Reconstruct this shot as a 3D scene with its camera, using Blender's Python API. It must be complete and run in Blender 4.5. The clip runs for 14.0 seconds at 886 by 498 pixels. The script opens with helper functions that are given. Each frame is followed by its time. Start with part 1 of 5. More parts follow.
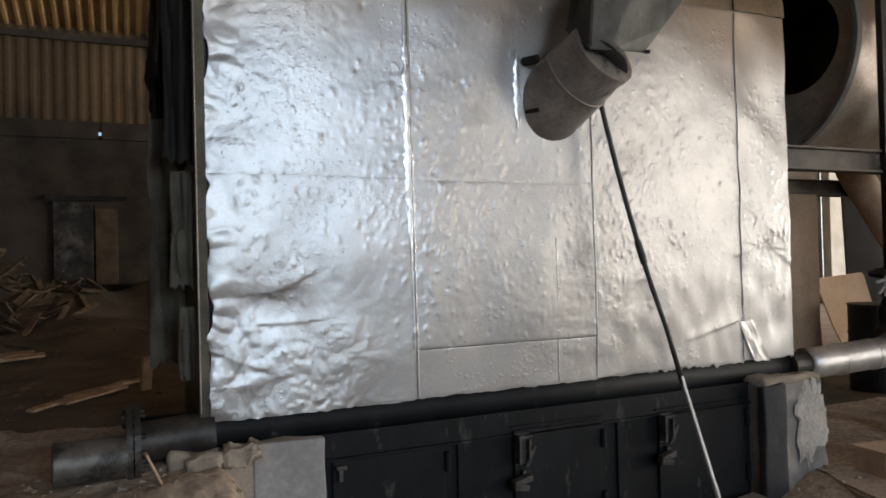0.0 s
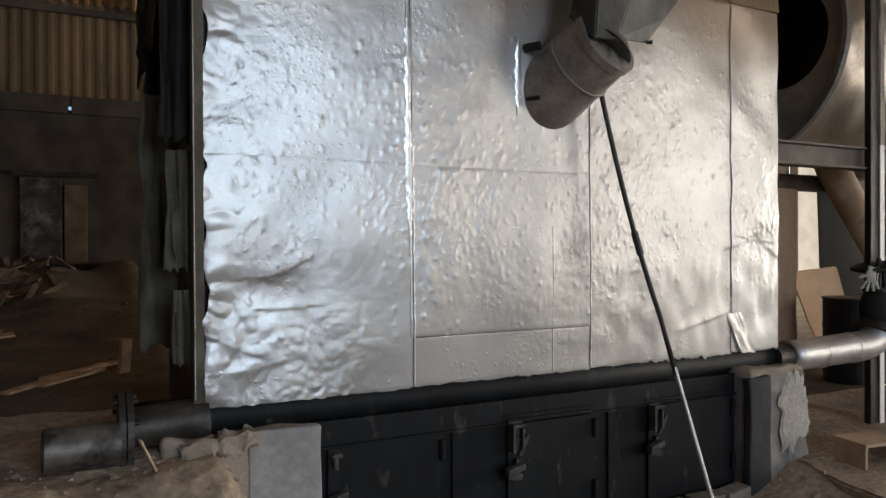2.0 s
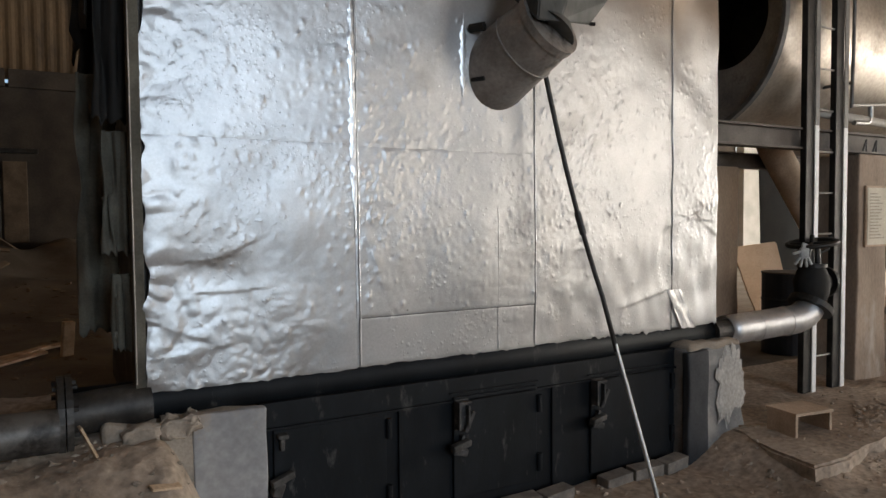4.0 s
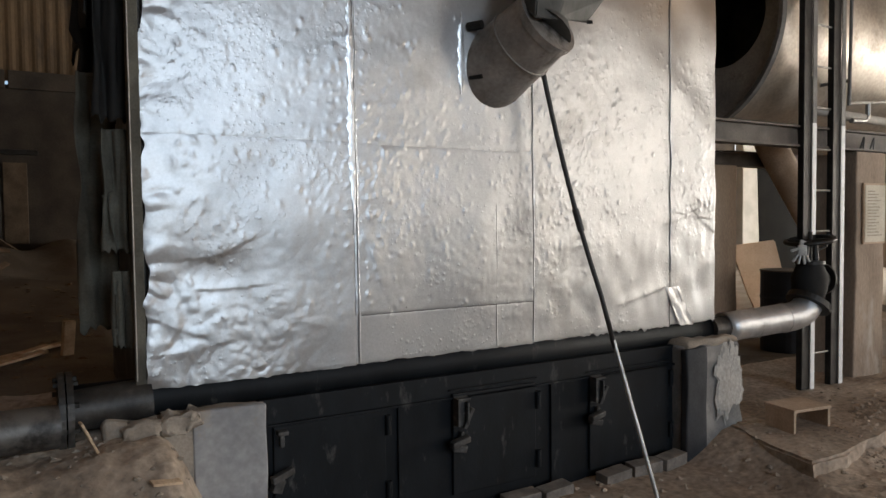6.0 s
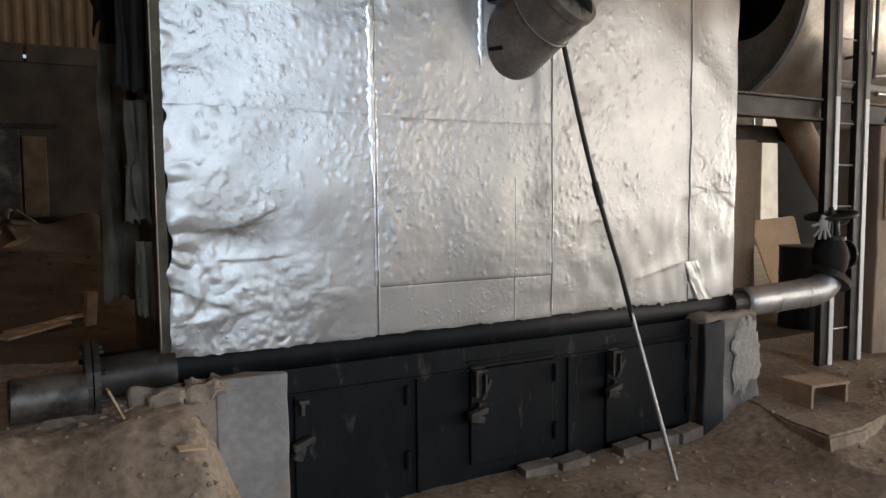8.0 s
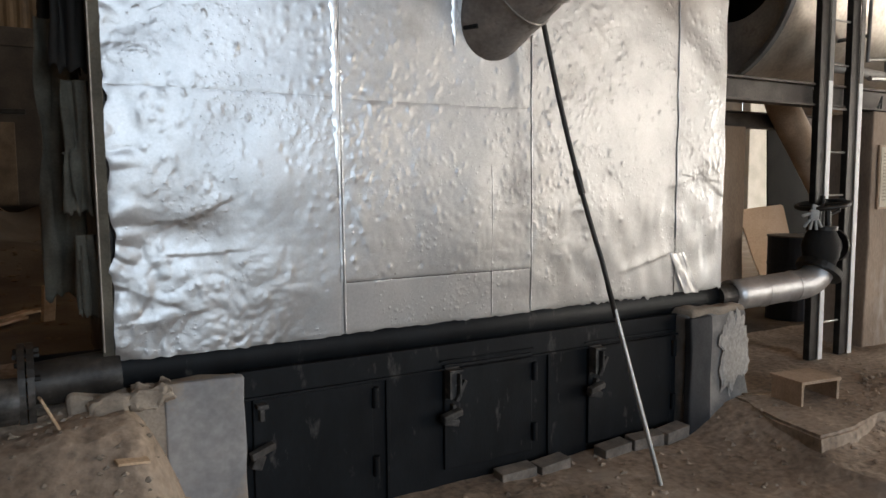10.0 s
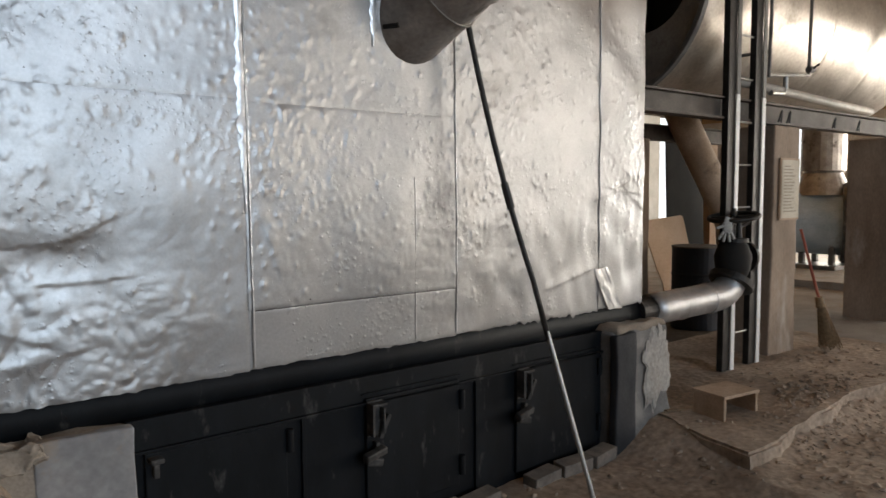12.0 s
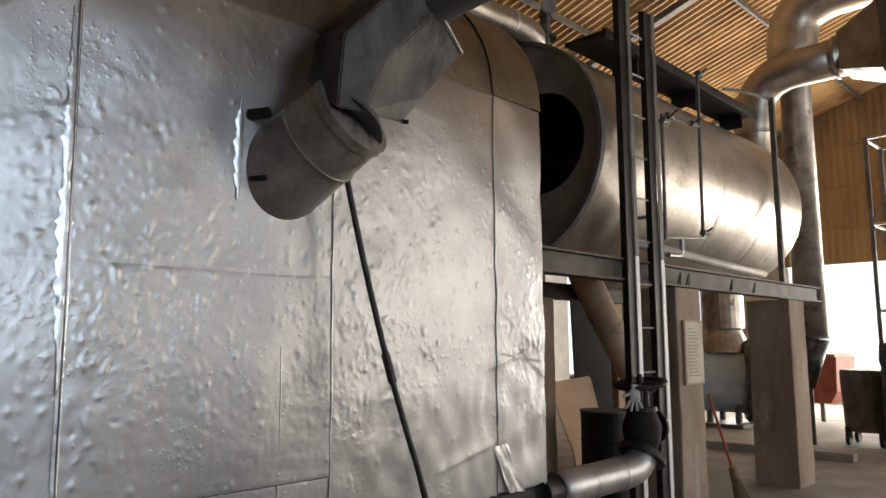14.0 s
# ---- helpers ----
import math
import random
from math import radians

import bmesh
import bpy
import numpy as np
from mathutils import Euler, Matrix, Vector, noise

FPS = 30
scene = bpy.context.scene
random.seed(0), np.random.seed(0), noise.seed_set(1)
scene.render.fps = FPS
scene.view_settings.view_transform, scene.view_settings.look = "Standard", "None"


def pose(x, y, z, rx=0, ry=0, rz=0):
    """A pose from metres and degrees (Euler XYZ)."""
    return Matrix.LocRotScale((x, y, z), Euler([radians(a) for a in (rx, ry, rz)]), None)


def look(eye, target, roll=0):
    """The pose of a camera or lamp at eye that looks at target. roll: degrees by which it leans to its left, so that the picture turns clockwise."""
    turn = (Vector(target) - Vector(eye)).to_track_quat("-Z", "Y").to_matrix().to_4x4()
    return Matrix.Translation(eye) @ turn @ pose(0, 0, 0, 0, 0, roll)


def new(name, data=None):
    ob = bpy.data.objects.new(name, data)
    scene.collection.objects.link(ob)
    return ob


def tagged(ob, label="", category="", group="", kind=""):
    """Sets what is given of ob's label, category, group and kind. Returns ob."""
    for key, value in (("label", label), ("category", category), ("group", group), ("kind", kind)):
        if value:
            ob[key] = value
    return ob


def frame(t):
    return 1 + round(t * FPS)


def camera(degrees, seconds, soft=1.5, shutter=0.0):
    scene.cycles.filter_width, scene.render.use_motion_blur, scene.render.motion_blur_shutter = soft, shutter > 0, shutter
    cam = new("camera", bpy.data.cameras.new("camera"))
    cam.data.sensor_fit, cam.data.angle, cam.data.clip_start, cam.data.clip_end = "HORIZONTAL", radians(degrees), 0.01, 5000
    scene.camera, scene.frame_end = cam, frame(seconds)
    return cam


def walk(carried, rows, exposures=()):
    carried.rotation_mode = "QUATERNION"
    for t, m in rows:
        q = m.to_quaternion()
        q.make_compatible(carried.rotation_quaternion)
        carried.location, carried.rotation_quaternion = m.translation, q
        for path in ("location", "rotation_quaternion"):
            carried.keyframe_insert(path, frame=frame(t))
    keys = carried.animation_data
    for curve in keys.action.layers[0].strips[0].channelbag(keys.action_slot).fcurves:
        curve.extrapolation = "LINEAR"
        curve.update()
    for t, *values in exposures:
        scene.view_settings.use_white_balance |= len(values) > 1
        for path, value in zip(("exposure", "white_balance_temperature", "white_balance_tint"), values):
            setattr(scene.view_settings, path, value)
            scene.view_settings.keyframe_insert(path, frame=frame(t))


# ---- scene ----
cam = camera(63.2, 14.0, shutter=0.5)
PATH = [
    (0, (1.176, 1.177, 1.57), (1.992, 3.003, 1.601), -1.4),
    (0.5, (1.09, 1.236, 1.592), (1.871, 3.077, 1.604), -1.1),
    (1, (1.05, 1.285, 1.589), (1.829, 3.127, 1.616), -1.7),
    (1.5, (1.017, 1.301, 1.591), (1.862, 3.114, 1.585), 0.0),
    (2, (1.029, 1.305, 1.586), (1.925, 3.093, 1.574), -0.2),
    (2.5, (1.071, 1.239, 1.597), (1.958, 3.031, 1.585), -0.7),
    (3, (1.07, 1.257, 1.628), (2.03, 3.009, 1.546), -0.6),
    (5.5, (1.093, 1.225, 1.616), (2.105, 2.948, 1.535), -0.4),
    (6, (1.075, 1.223, 1.603), (2.075, 2.953, 1.522), -0.6),
    (6.5, (1.075, 1.216, 1.614), (2.089, 2.938, 1.543), -0.9),
    (7, (1.08, 1.215, 1.607), (2.107, 2.929, 1.525), -0.7),
    (7.5, (1.071, 1.219, 1.589), (2.072, 2.947, 1.491), -0.5),
    (8, (1.042, 1.229, 1.579), (2.006, 2.975, 1.433), -0.4),
    (10.5, (1.334, 1.533, 1.598), (2.352, 3.244, 1.401), -0.5),
    (11, (1.364, 1.654, 1.651), (2.578, 3.235, 1.494), 1.0),
    (11.5, (1.331, 1.763, 1.624), (2.592, 3.308, 1.482), -0.2),
    (12, (1.338, 1.861, 1.616), (2.578, 3.423, 1.458), -0.4),
    (12.5, (1.474, 1.948, 1.679), (2.621, 3.585, 1.761), -1.1),
    (13, (1.629, 1.925, 1.745), (2.847, 3.455, 2.164), 0.5),
    (13.5, (1.726, 1.941, 1.732), (3.112, 3.357, 2.001), 2.1),
    (14, (1.809, 2.097, 1.719), (3.215, 3.496, 1.977), -0.2),
]
EXPOSURES = [(0, 0.1), (2.5, 0.05), (8, 0.05), (10.5, 0.12), (11.5, -0.02), (12.4, -0.18), (13, -0.22), (14, -0.2)]
walk(cam, [(t, look(eye, target, roll)) for t, eye, target, roll in PATH], EXPOSURES)

# ---- world and light ----
world = bpy.data.worlds.new("world")
scene.world = world
world.use_nodes = True
wt = world.node_tree
sky = wt.nodes.new("ShaderNodeTexSky")
sky.sky_type, sky.sun_disc = "NISHITA", False
sky.sun_elevation, sky.sun_rotation = radians(50), radians(160)
wt.links.new(sky.outputs[0], wt.nodes["Background"].inputs[0])
wt.nodes["Background"].inputs[1].default_value = 0.12

sun = new("sun", bpy.data.lights.new("sun", "SUN"))
sun.data.energy, sun.data.angle, sun.data.color = 3.0, radians(0.5), (1.0, 0.95, 0.86)
sun.matrix_world = look((0, 0, 0), (-math.sin(radians(160)) * 0.64, -math.cos(radians(160)) * 0.64, -0.77))


def area(name, eye, target, w, h, watts, colour):
    d = bpy.data.lights.new(name, "AREA")
    d.shape, d.size, d.size_y, d.energy, d.color = "RECTANGLE", w, h, watts, colour
    ob = new(name, d)
    ob.matrix_world = look(eye, target)
    return ob


# daylight through the open side of the hall and through the far open end
area("daylight_side", (3.8, -8.6, 5.1), (3.8, 5.0, 4.6), 5.8, 3.0, 345, (0.71, 0.845, 1.0))
area("daylight_side_low", (3.8, -8.6, 2.0), (3.8, 5.0, 1.6), 5.8, 2.6, 165, (0.69, 0.84, 1.0))
area("daylight_yard", (17.5, -8.6, 3.4), (17.5, 5.0, 3.4), 9.0, 4.8, 640, (1.0, 0.88, 0.75))
area("daylight_end", (23.6, 5.0, 2.2), (5.0, 5.0, 2.2), 14.0, 3.2, 2650, (1.0, 0.93, 0.82))


# ---- materials ----
def ramp_mat(name, c1, c2, scale=6.0, rough=0.8, metal=0.0, bump=0.15, fine=60.0, stain=None, stain_scale=1.5, stain_at=0.55, rough2=None, bump_dist=0.01, per_object=0.0, stretch=(1, 1, 1), grain=0.35):
    """Two scales of colour and relief: a broad blend of c1 and c2, fine grain, and optional stains."""
    m = bpy.data.materials.new(name)
    m.use_nodes = True
    nt = m.node_tree
    n, l = nt.nodes, nt.links
    p = n["Principled BSDF"]
    tc = n.new("ShaderNodeTexCoord")
    mp = n.new("ShaderNodeMapping")
    mp.inputs["Scale"].default_value = stretch
    geo = n.new("ShaderNodeNewGeometry")
    l.new(geo.outputs["Position"], mp.inputs[0])
    a = n.new("ShaderNodeTexNoise")
    a.inputs["Scale"].default_value, a.inputs["Detail"].default_value = scale, 6
    b = n.new("ShaderNodeTexNoise")
    b.inputs["Scale"].default_value, b.inputs["Detail"].default_value = fine, 4
    l.new(mp.outputs[0], a.inputs[0]), l.new(mp.outputs[0], b.inputs[0])
    r = n.new("ShaderNodeValToRGB")
    r.color_ramp.elements[0].position, r.color_ramp.elements[1].position = 0.35, 0.68
    r.color_ramp.elements[0].color, r.color_ramp.elements[1].color = (*c1, 1), (*c2, 1)
    l.new(a.outputs[0], r.inputs[0])
    g = n.new("ShaderNodeMix")
    g.data_type, g.blend_type = "RGBA", "OVERLAY"
    g.inputs[0].default_value = grain
    l.new(r.outputs[0], g.inputs[6]), l.new(b.outputs[0], g.inputs[7])
    out = g.outputs[2]
    if stain:
        s = n.new("ShaderNodeTexNoise")
        s.inputs["Scale"].default_value, s.inputs["Detail"].default_value, s.inputs["Roughness"].default_value = stain_scale, 8, 0.65
        l.new(mp.outputs[0], s.inputs[0])
        sr = n.new("ShaderNodeMapRange")
        sr.inputs[1].default_value, sr.inputs[2].default_value = stain_at, stain_at + 0.12
        l.new(s.outputs[0], sr.inputs[0])
        x = n.new("ShaderNodeMix")
        x.data_type = "RGBA"
        l.new(sr.outputs[0], x.inputs[0]), l.new(out, x.inputs[6])
        x.inputs[7].default_value = (*stain, 1)
        out = x.outputs[2]
        if rough2 is not None:
            rr = n.new("ShaderNodeMapRange")
            rr.inputs[3].default_value, rr.inputs[4].default_value = rough, rough2
            l.new(sr.outputs[0], rr.inputs[0]), l.new(rr.outputs[0], p.inputs["Roughness"])
    if per_object:
        oi = n.new("ShaderNodeObjectInfo")
        hv = n.new("ShaderNodeHueSaturation")
        mr = n.new("ShaderNodeMapRange")
        mr.inputs[3].default_value, mr.inputs[4].default_value = 1 - per_object, 1 + per_object
        l.new(oi.outputs["Random"], mr.inputs[0]), l.new(mr.outputs[0], hv.inputs["Value"]), l.new(out, hv.inputs["Color"])
        out = hv.outputs[0]
    l.new(out, p.inputs["Base Color"])
    if not p.inputs["Roughness"].is_linked:
        p.inputs["Roughness"].default_value = rough
    p.inputs["Metallic"].default_value = metal
    if bump:
        ad = n.new("ShaderNodeMath")
        ad.operation = "MULTIPLY_ADD"
        ad.inputs[1].default_value = 0.35
        l.new(b.outputs[0], ad.inputs[0]), l.new(a.outputs[0], ad.inputs[2])
        bu = n.new("ShaderNodeBump")
        bu.inputs["Strength"].default_value, bu.inputs["Distance"].default_value = bump, bump_dist
        l.new(ad.outputs[0], bu.inputs["Height"]), l.new(bu.outputs[0], p.inputs["Normal"])
    return m


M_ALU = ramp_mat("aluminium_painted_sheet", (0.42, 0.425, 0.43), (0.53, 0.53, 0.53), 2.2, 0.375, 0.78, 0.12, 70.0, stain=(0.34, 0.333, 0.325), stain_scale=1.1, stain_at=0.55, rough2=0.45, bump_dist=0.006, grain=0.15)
def add_dimples(m, scale, distance, strength):
    nt = m.node_tree
    n, l = nt.nodes, nt.links
    geo = n.new("ShaderNodeNewGeometry")
    wob = n.new("ShaderNodeTexNoise")
    wob.inputs["Scale"].default_value = 3.0
    vo = n.new("ShaderNodeTexVoronoi")
    vo.feature, vo.inputs["Scale"].default_value, vo.inputs["Randomness"].default_value = "SMOOTH_F1", scale, 1.0
    l.new(geo.outputs["Position"], vo.inputs["Vector"]), l.new(geo.outputs["Position"], wob.inputs["Vector"])
    size = n.new("ShaderNodeMapRange")
    size.inputs[1].default_value, size.inputs[2].default_value, size.inputs[3].default_value, size.inputs[4].default_value = 0.4, 0.65, 0.02, 0.4
    l.new(wob.outputs[0], size.inputs[0])
    mr = n.new("ShaderNodeMapRange")
    mr.interpolation_type = "SMOOTHSTEP"
    mr.inputs[1].default_value, mr.inputs[3].default_value, mr.inputs[4].default_value = 0.0, 1.0, 0.0
    l.new(size.outputs[0], mr.inputs[2]), l.new(vo.outputs["Distance"], mr.inputs[0])
    bu = n.new("ShaderNodeBump")
    bu.inputs["Strength"].default_value, bu.inputs["Distance"].default_value = strength, distance
    l.new(mr.outputs[0], bu.inputs["Height"])
    p = n["Principled BSDF"]
    old = p.inputs["Normal"].links[0].from_socket
    l.new(old, bu.inputs["Normal"]), l.new(bu.outputs[0], p.inputs["Normal"])


def add_specks(m, scale, radius, colour):
    """Small dark pits and rivet heads scattered over the sheet."""
    nt = m.node_tree
    n, l = nt.nodes, nt.links
    geo = n.new("ShaderNodeNewGeometry")
    vo = n.new("ShaderNodeTexVoronoi")
    vo.inputs["Scale"].default_value = scale
    l.new(geo.outputs["Position"], vo.inputs["Vector"])
    mr = n.new("ShaderNodeMapRange")
    mr.inputs[1].default_value, mr.inputs[2].default_value, mr.inputs[3].default_value, mr.inputs[4].default_value = radius * 0.6, radius, 1.0, 0.0
    l.new(vo.outputs["Distance"], mr.inputs[0])
    mx = n.new("ShaderNodeMix")
    mx.data_type = "RGBA"
    p = n["Principled BSDF"]
    l.new(p.inputs["Base Color"].links[0].from_socket, mx.inputs[6])
    mx.inputs[7].default_value = (*colour, 1)
    l.new(mr.outputs[0], mx.inputs[0]), l.new(mx.outputs[2], p.inputs["Base Color"])


add_dimples(M_ALU, 25.0, 0.0028, 0.45)
add_dimples(M_ALU, 46.0, 0.0014, 0.5)
add_specks(M_ALU, 5.5, 0.03, (0.05, 0.045, 0.04))
def add_roof_reflection(m, z0, z1, colour, amount):
    """Uneven brown towards the casing top: the dark roof's reflection put into the colour."""
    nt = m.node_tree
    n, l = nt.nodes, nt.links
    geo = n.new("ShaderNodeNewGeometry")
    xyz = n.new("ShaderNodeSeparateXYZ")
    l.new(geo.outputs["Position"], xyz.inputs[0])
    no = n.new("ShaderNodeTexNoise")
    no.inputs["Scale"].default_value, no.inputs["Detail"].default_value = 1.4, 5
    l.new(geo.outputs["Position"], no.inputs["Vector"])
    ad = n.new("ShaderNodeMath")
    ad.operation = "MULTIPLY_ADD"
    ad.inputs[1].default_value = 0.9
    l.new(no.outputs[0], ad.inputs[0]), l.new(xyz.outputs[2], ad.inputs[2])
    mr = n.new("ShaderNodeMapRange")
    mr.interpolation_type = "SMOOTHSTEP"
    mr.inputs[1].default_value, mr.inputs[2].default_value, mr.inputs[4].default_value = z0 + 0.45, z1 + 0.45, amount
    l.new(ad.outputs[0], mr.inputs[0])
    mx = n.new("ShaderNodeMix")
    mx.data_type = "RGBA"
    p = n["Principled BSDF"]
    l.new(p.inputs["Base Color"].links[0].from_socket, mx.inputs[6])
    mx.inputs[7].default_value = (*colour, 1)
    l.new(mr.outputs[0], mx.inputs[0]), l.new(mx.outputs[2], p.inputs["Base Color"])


add_roof_reflection(M_ALU, 2.75, 3.4, (0.3, 0.225, 0.16), 0.75)
M_SEAM = ramp_mat("fresh_silver_paint", (0.62, 0.63, 0.64), (0.74, 0.74, 0.74), 9.0, 0.33, 0.8, 0.3, 45.0, bump_dist=0.008)
M_ALU_DULL = ramp_mat("dull_aluminium", (0.48, 0.43, 0.37), (0.62, 0.57, 0.5), 3.0, 0.38, 0.85, 0.2, 30.0, stain=(0.3, 0.25, 0.2), stain_scale=1.6, stain_at=0.6, rough2=0.6)
M_FOIL = ramp_mat("bright_aluminium_jacket", (0.6, 0.6, 0.6), (0.75, 0.75, 0.75), 7.0, 0.46, 0.85, 0.6, 14.0)
M_BLACK = ramp_mat("black_painted_steel", (0.003, 0.0042, 0.0056), (0.007, 0.009, 0.0115), 4.0, 0.6, 0.0, 0.3, 50.0, stain=(0.085, 0.083, 0.078), stain_scale=5.0, stain_at=0.6, rough2=0.85, bump_dist=0.006, stretch=(1.6, 1, 0.6))
M_BLACK.node_tree.nodes["Principled BSDF"].inputs["Specular IOR Level"].default_value = 0.22
M_SOOT = ramp_mat("sooty_steel", (0.03, 0.028, 0.026), (0.08, 0.073, 0.066), 5.0, 0.5, 0.5, 0.3, 40.0, stain=(0.16, 0.15, 0.138), stain_scale=2.5, stain_at=0.53)
M_SOOTBOX = ramp_mat("sooty_tarred_sheet", (0.035, 0.034, 0.03), (0.1, 0.097, 0.088), 6.0, 0.62, 0.3, 0.45, 40.0, stain=(0.016, 0.013, 0.011), stain_scale=2.2, stain_at=0.5, rough2=0.75, stretch=(1, 1, 0.5))
M_DUCT = ramp_mat("weathered_galvanised_duct", (0.28, 0.255, 0.23), (0.48, 0.45, 0.42), 4.0, 0.42, 0.65, 0.25, 40.0, stain=(0.07, 0.055, 0.045), stain_scale=3.0, stain_at=0.58, rough2=0.65)
M_STEEL = ramp_mat("grey_painted_steel", (0.1, 0.095, 0.09), (0.19, 0.18, 0.165), 5.0, 0.55, 0.2, 0.2, 60.0, stain=(0.12, 0.07, 0.045), stain_scale=3.0, stain_at=0.62)
M_BEAM = ramp_mat("brown_dusty_beam_steel", (0.06, 0.048, 0.04), (0.125, 0.1, 0.082), 5.0, 0.65, 0.1, 0.25, 60.0, stain=(0.17, 0.13, 0.1), stain_scale=3.0, stain_at=0.6)
M_RAIL = ramp_mat("pale_worn_steel", (0.3, 0.29, 0.27), (0.45, 0.43, 0.4), 6.0, 0.42, 0.6, 0.15, 70.0, stain=(0.12, 0.09, 0.07), stain_scale=4.0, stain_at=0.6)
M_DARK = ramp_mat("dark_iron", (0.02, 0.019, 0.018), (0.05, 0.047, 0.043), 6.0, 0.5, 0.6, 0.2, 60.0)
M_PLASTER = ramp_mat("cracked_cement_plaster", (0.27, 0.22, 0.17), (0.4, 0.34, 0.275), 3.0, 0.9, 0.0, 0.5, 70.0, stain=(0.3, 0.24, 0.185), stain_scale=2.2, stain_at=0.52)
M_PIER = ramp_mat("patched_grey_plaster", (0.15, 0.143, 0.135), (0.25, 0.235, 0.22), 3.0, 0.85, 0.0, 0.5, 60.0, stain=(0.3, 0.28, 0.255), stain_scale=3.0, stain_at=0.55)
M_DIRT = ramp_mat("trodden_dirt_floor", (0.25, 0.19, 0.14), (0.46, 0.365, 0.28), 1.3, 0.95, 0.0, 0.9, 22.0, grain=0.8, stain=(0.46, 0.385, 0.31), stain_scale=0.8, stain_at=0.55, bump_dist=0.03)
M_CONC = ramp_mat("dusty_concrete", (0.24, 0.214, 0.182), (0.34, 0.308, 0.27), 2.0, 0.9, 0.0, 0.5, 50.0, stain=(0.24, 0.18, 0.13), stain_scale=1.7, stain_at=0.56)
M_COLUMN = ramp_mat("board_marked_concrete", (0.23, 0.168, 0.122), (0.39, 0.3, 0.226), 2.5, 0.88, 0.0, 0.4, 60.0, stain=(0.48, 0.42, 0.36), stain_scale=1.8, stain_at=0.58, stretch=(1, 1, 0.35))
# Base colour darkened to carry the dimness at the back of the hall.
M_WALL = ramp_mat("dimmed_masonry", (0.04, 0.033, 0.028), (0.09, 0.073, 0.059), 1.5, 0.95, 0.0, 0.5, 30.0)
# Darkened copy of the roof sheet; on the unseen front slope it dims casing reflections.
M_ROOF_DARK = ramp_mat("darkened_roof_sheet", (0.13, 0.07, 0.03), (0.23, 0.13, 0.055), 0.8, 0.7, 0.0, 0.1, 40.0, stain=(0.07, 0.045, 0.028), stain_scale=0.9, stain_at=0.54)
M_LATCH = ramp_mat("scuffed_dark_iron", (0.028, 0.027, 0.026), (0.085, 0.08, 0.075), 14.0, 0.6, 0.2, 0.3, 60.0, stain=(0.2, 0.185, 0.165), stain_scale=16.0, stain_at=0.6)
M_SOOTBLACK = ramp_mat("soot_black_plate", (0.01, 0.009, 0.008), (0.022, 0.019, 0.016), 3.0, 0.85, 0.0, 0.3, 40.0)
M_SHEET = ramp_mat("ochre_corrugated_sheet", (0.2, 0.12, 0.055), (0.32, 0.21, 0.1), 1.0, 0.6, 0.0, 0.1, 40.0, stain=(0.25, 0.13, 0.06), stain_scale=1.2, stain_at=0.58, stretch=(1, 1, 0.3))
M_ROOF = ramp_mat("tan_roof_sheet", (0.36, 0.21, 0.085), (0.6, 0.385, 0.175), 0.8, 0.6, 0.0, 0.1, 40.0, stain=(0.3, 0.15, 0.07), stain_scale=0.9, stain_at=0.56)
M_WOOD = ramp_mat("split_wood", (0.3, 0.2, 0.12), (0.5, 0.37, 0.25), 8.0, 0.8, 0.0, 0.3, 80.0, per_object=0.35, stretch=(1, 1, 1))
M_CARD = ramp_mat("plywood_sheet", (0.6, 0.41, 0.26), (0.7, 0.5, 0.34), 3.0, 0.75, 0.0, 0.1, 60.0)
M_BOX = ramp_mat("brown_box_wood", (0.38, 0.27, 0.18), (0.48, 0.35, 0.25), 5.0, 0.8, 0.0, 0.2, 60.0)
M_PAPER = ramp_mat("yellowed_paper", (0.48, 0.42, 0.32), (0.58, 0.52, 0.41), 5.0, 0.7, 0.0, 0.0, 60.0)
M_INK = ramp_mat("faded_ink", (0.3, 0.26, 0.2), (0.38, 0.33, 0.26), 30.0, 0.8, 0.0, 0.0)
M_CLOTH = ramp_mat("dirty_canvas", (0.07, 0.064, 0.05), (0.15, 0.14, 0.11), 4.0, 0.9, 0.0, 0.4, 80.0)
M_GLOVE = ramp_mat("grey_knit", (0.3, 0.3, 0.29), (0.45, 0.45, 0.43), 20.0, 0.95, 0.0, 0.4, 150.0)
M_ROPE = ramp_mat("dark_hose", (0.02, 0.018, 0.016), (0.04, 0.037, 0.034), 15.0, 0.5, 0.0, 0.2, 90.0)
M_BRICK = ramp_mat("dusty_brick", (0.16, 0.14, 0.12), (0.3, 0.26, 0.22), 8.0, 0.9, 0.0, 0.5, 60.0, per_object=0.2)
M_BLUE = ramp_mat("pale_blue_machine_paint", (0.3, 0.37, 0.42), (0.42, 0.48, 0.52), 3.0, 0.5, 0.0, 0.1, 50.0, stain=(0.2, 0.19, 0.17), stain_scale=2.0, stain_at=0.6)
M_RED = ramp_mat("faded_red_paint", (0.3, 0.07, 0.04), (0.4, 0.12, 0.07), 3.0, 0.7, 0.0, 0.1, 40.0)
M_BLOCK = ramp_mat("pale_block_wall", (0.4, 0.39, 0.36), (0.52, 0.51, 0.48), 2.0, 0.9, 0.0, 0.4, 40.0)
M_RUBBLE = ramp_mat("scrap_rubble", (0.07, 0.05, 0.035), (0.17, 0.125, 0.085), 3.0, 0.95, 0.0, 0.6, 40.0)


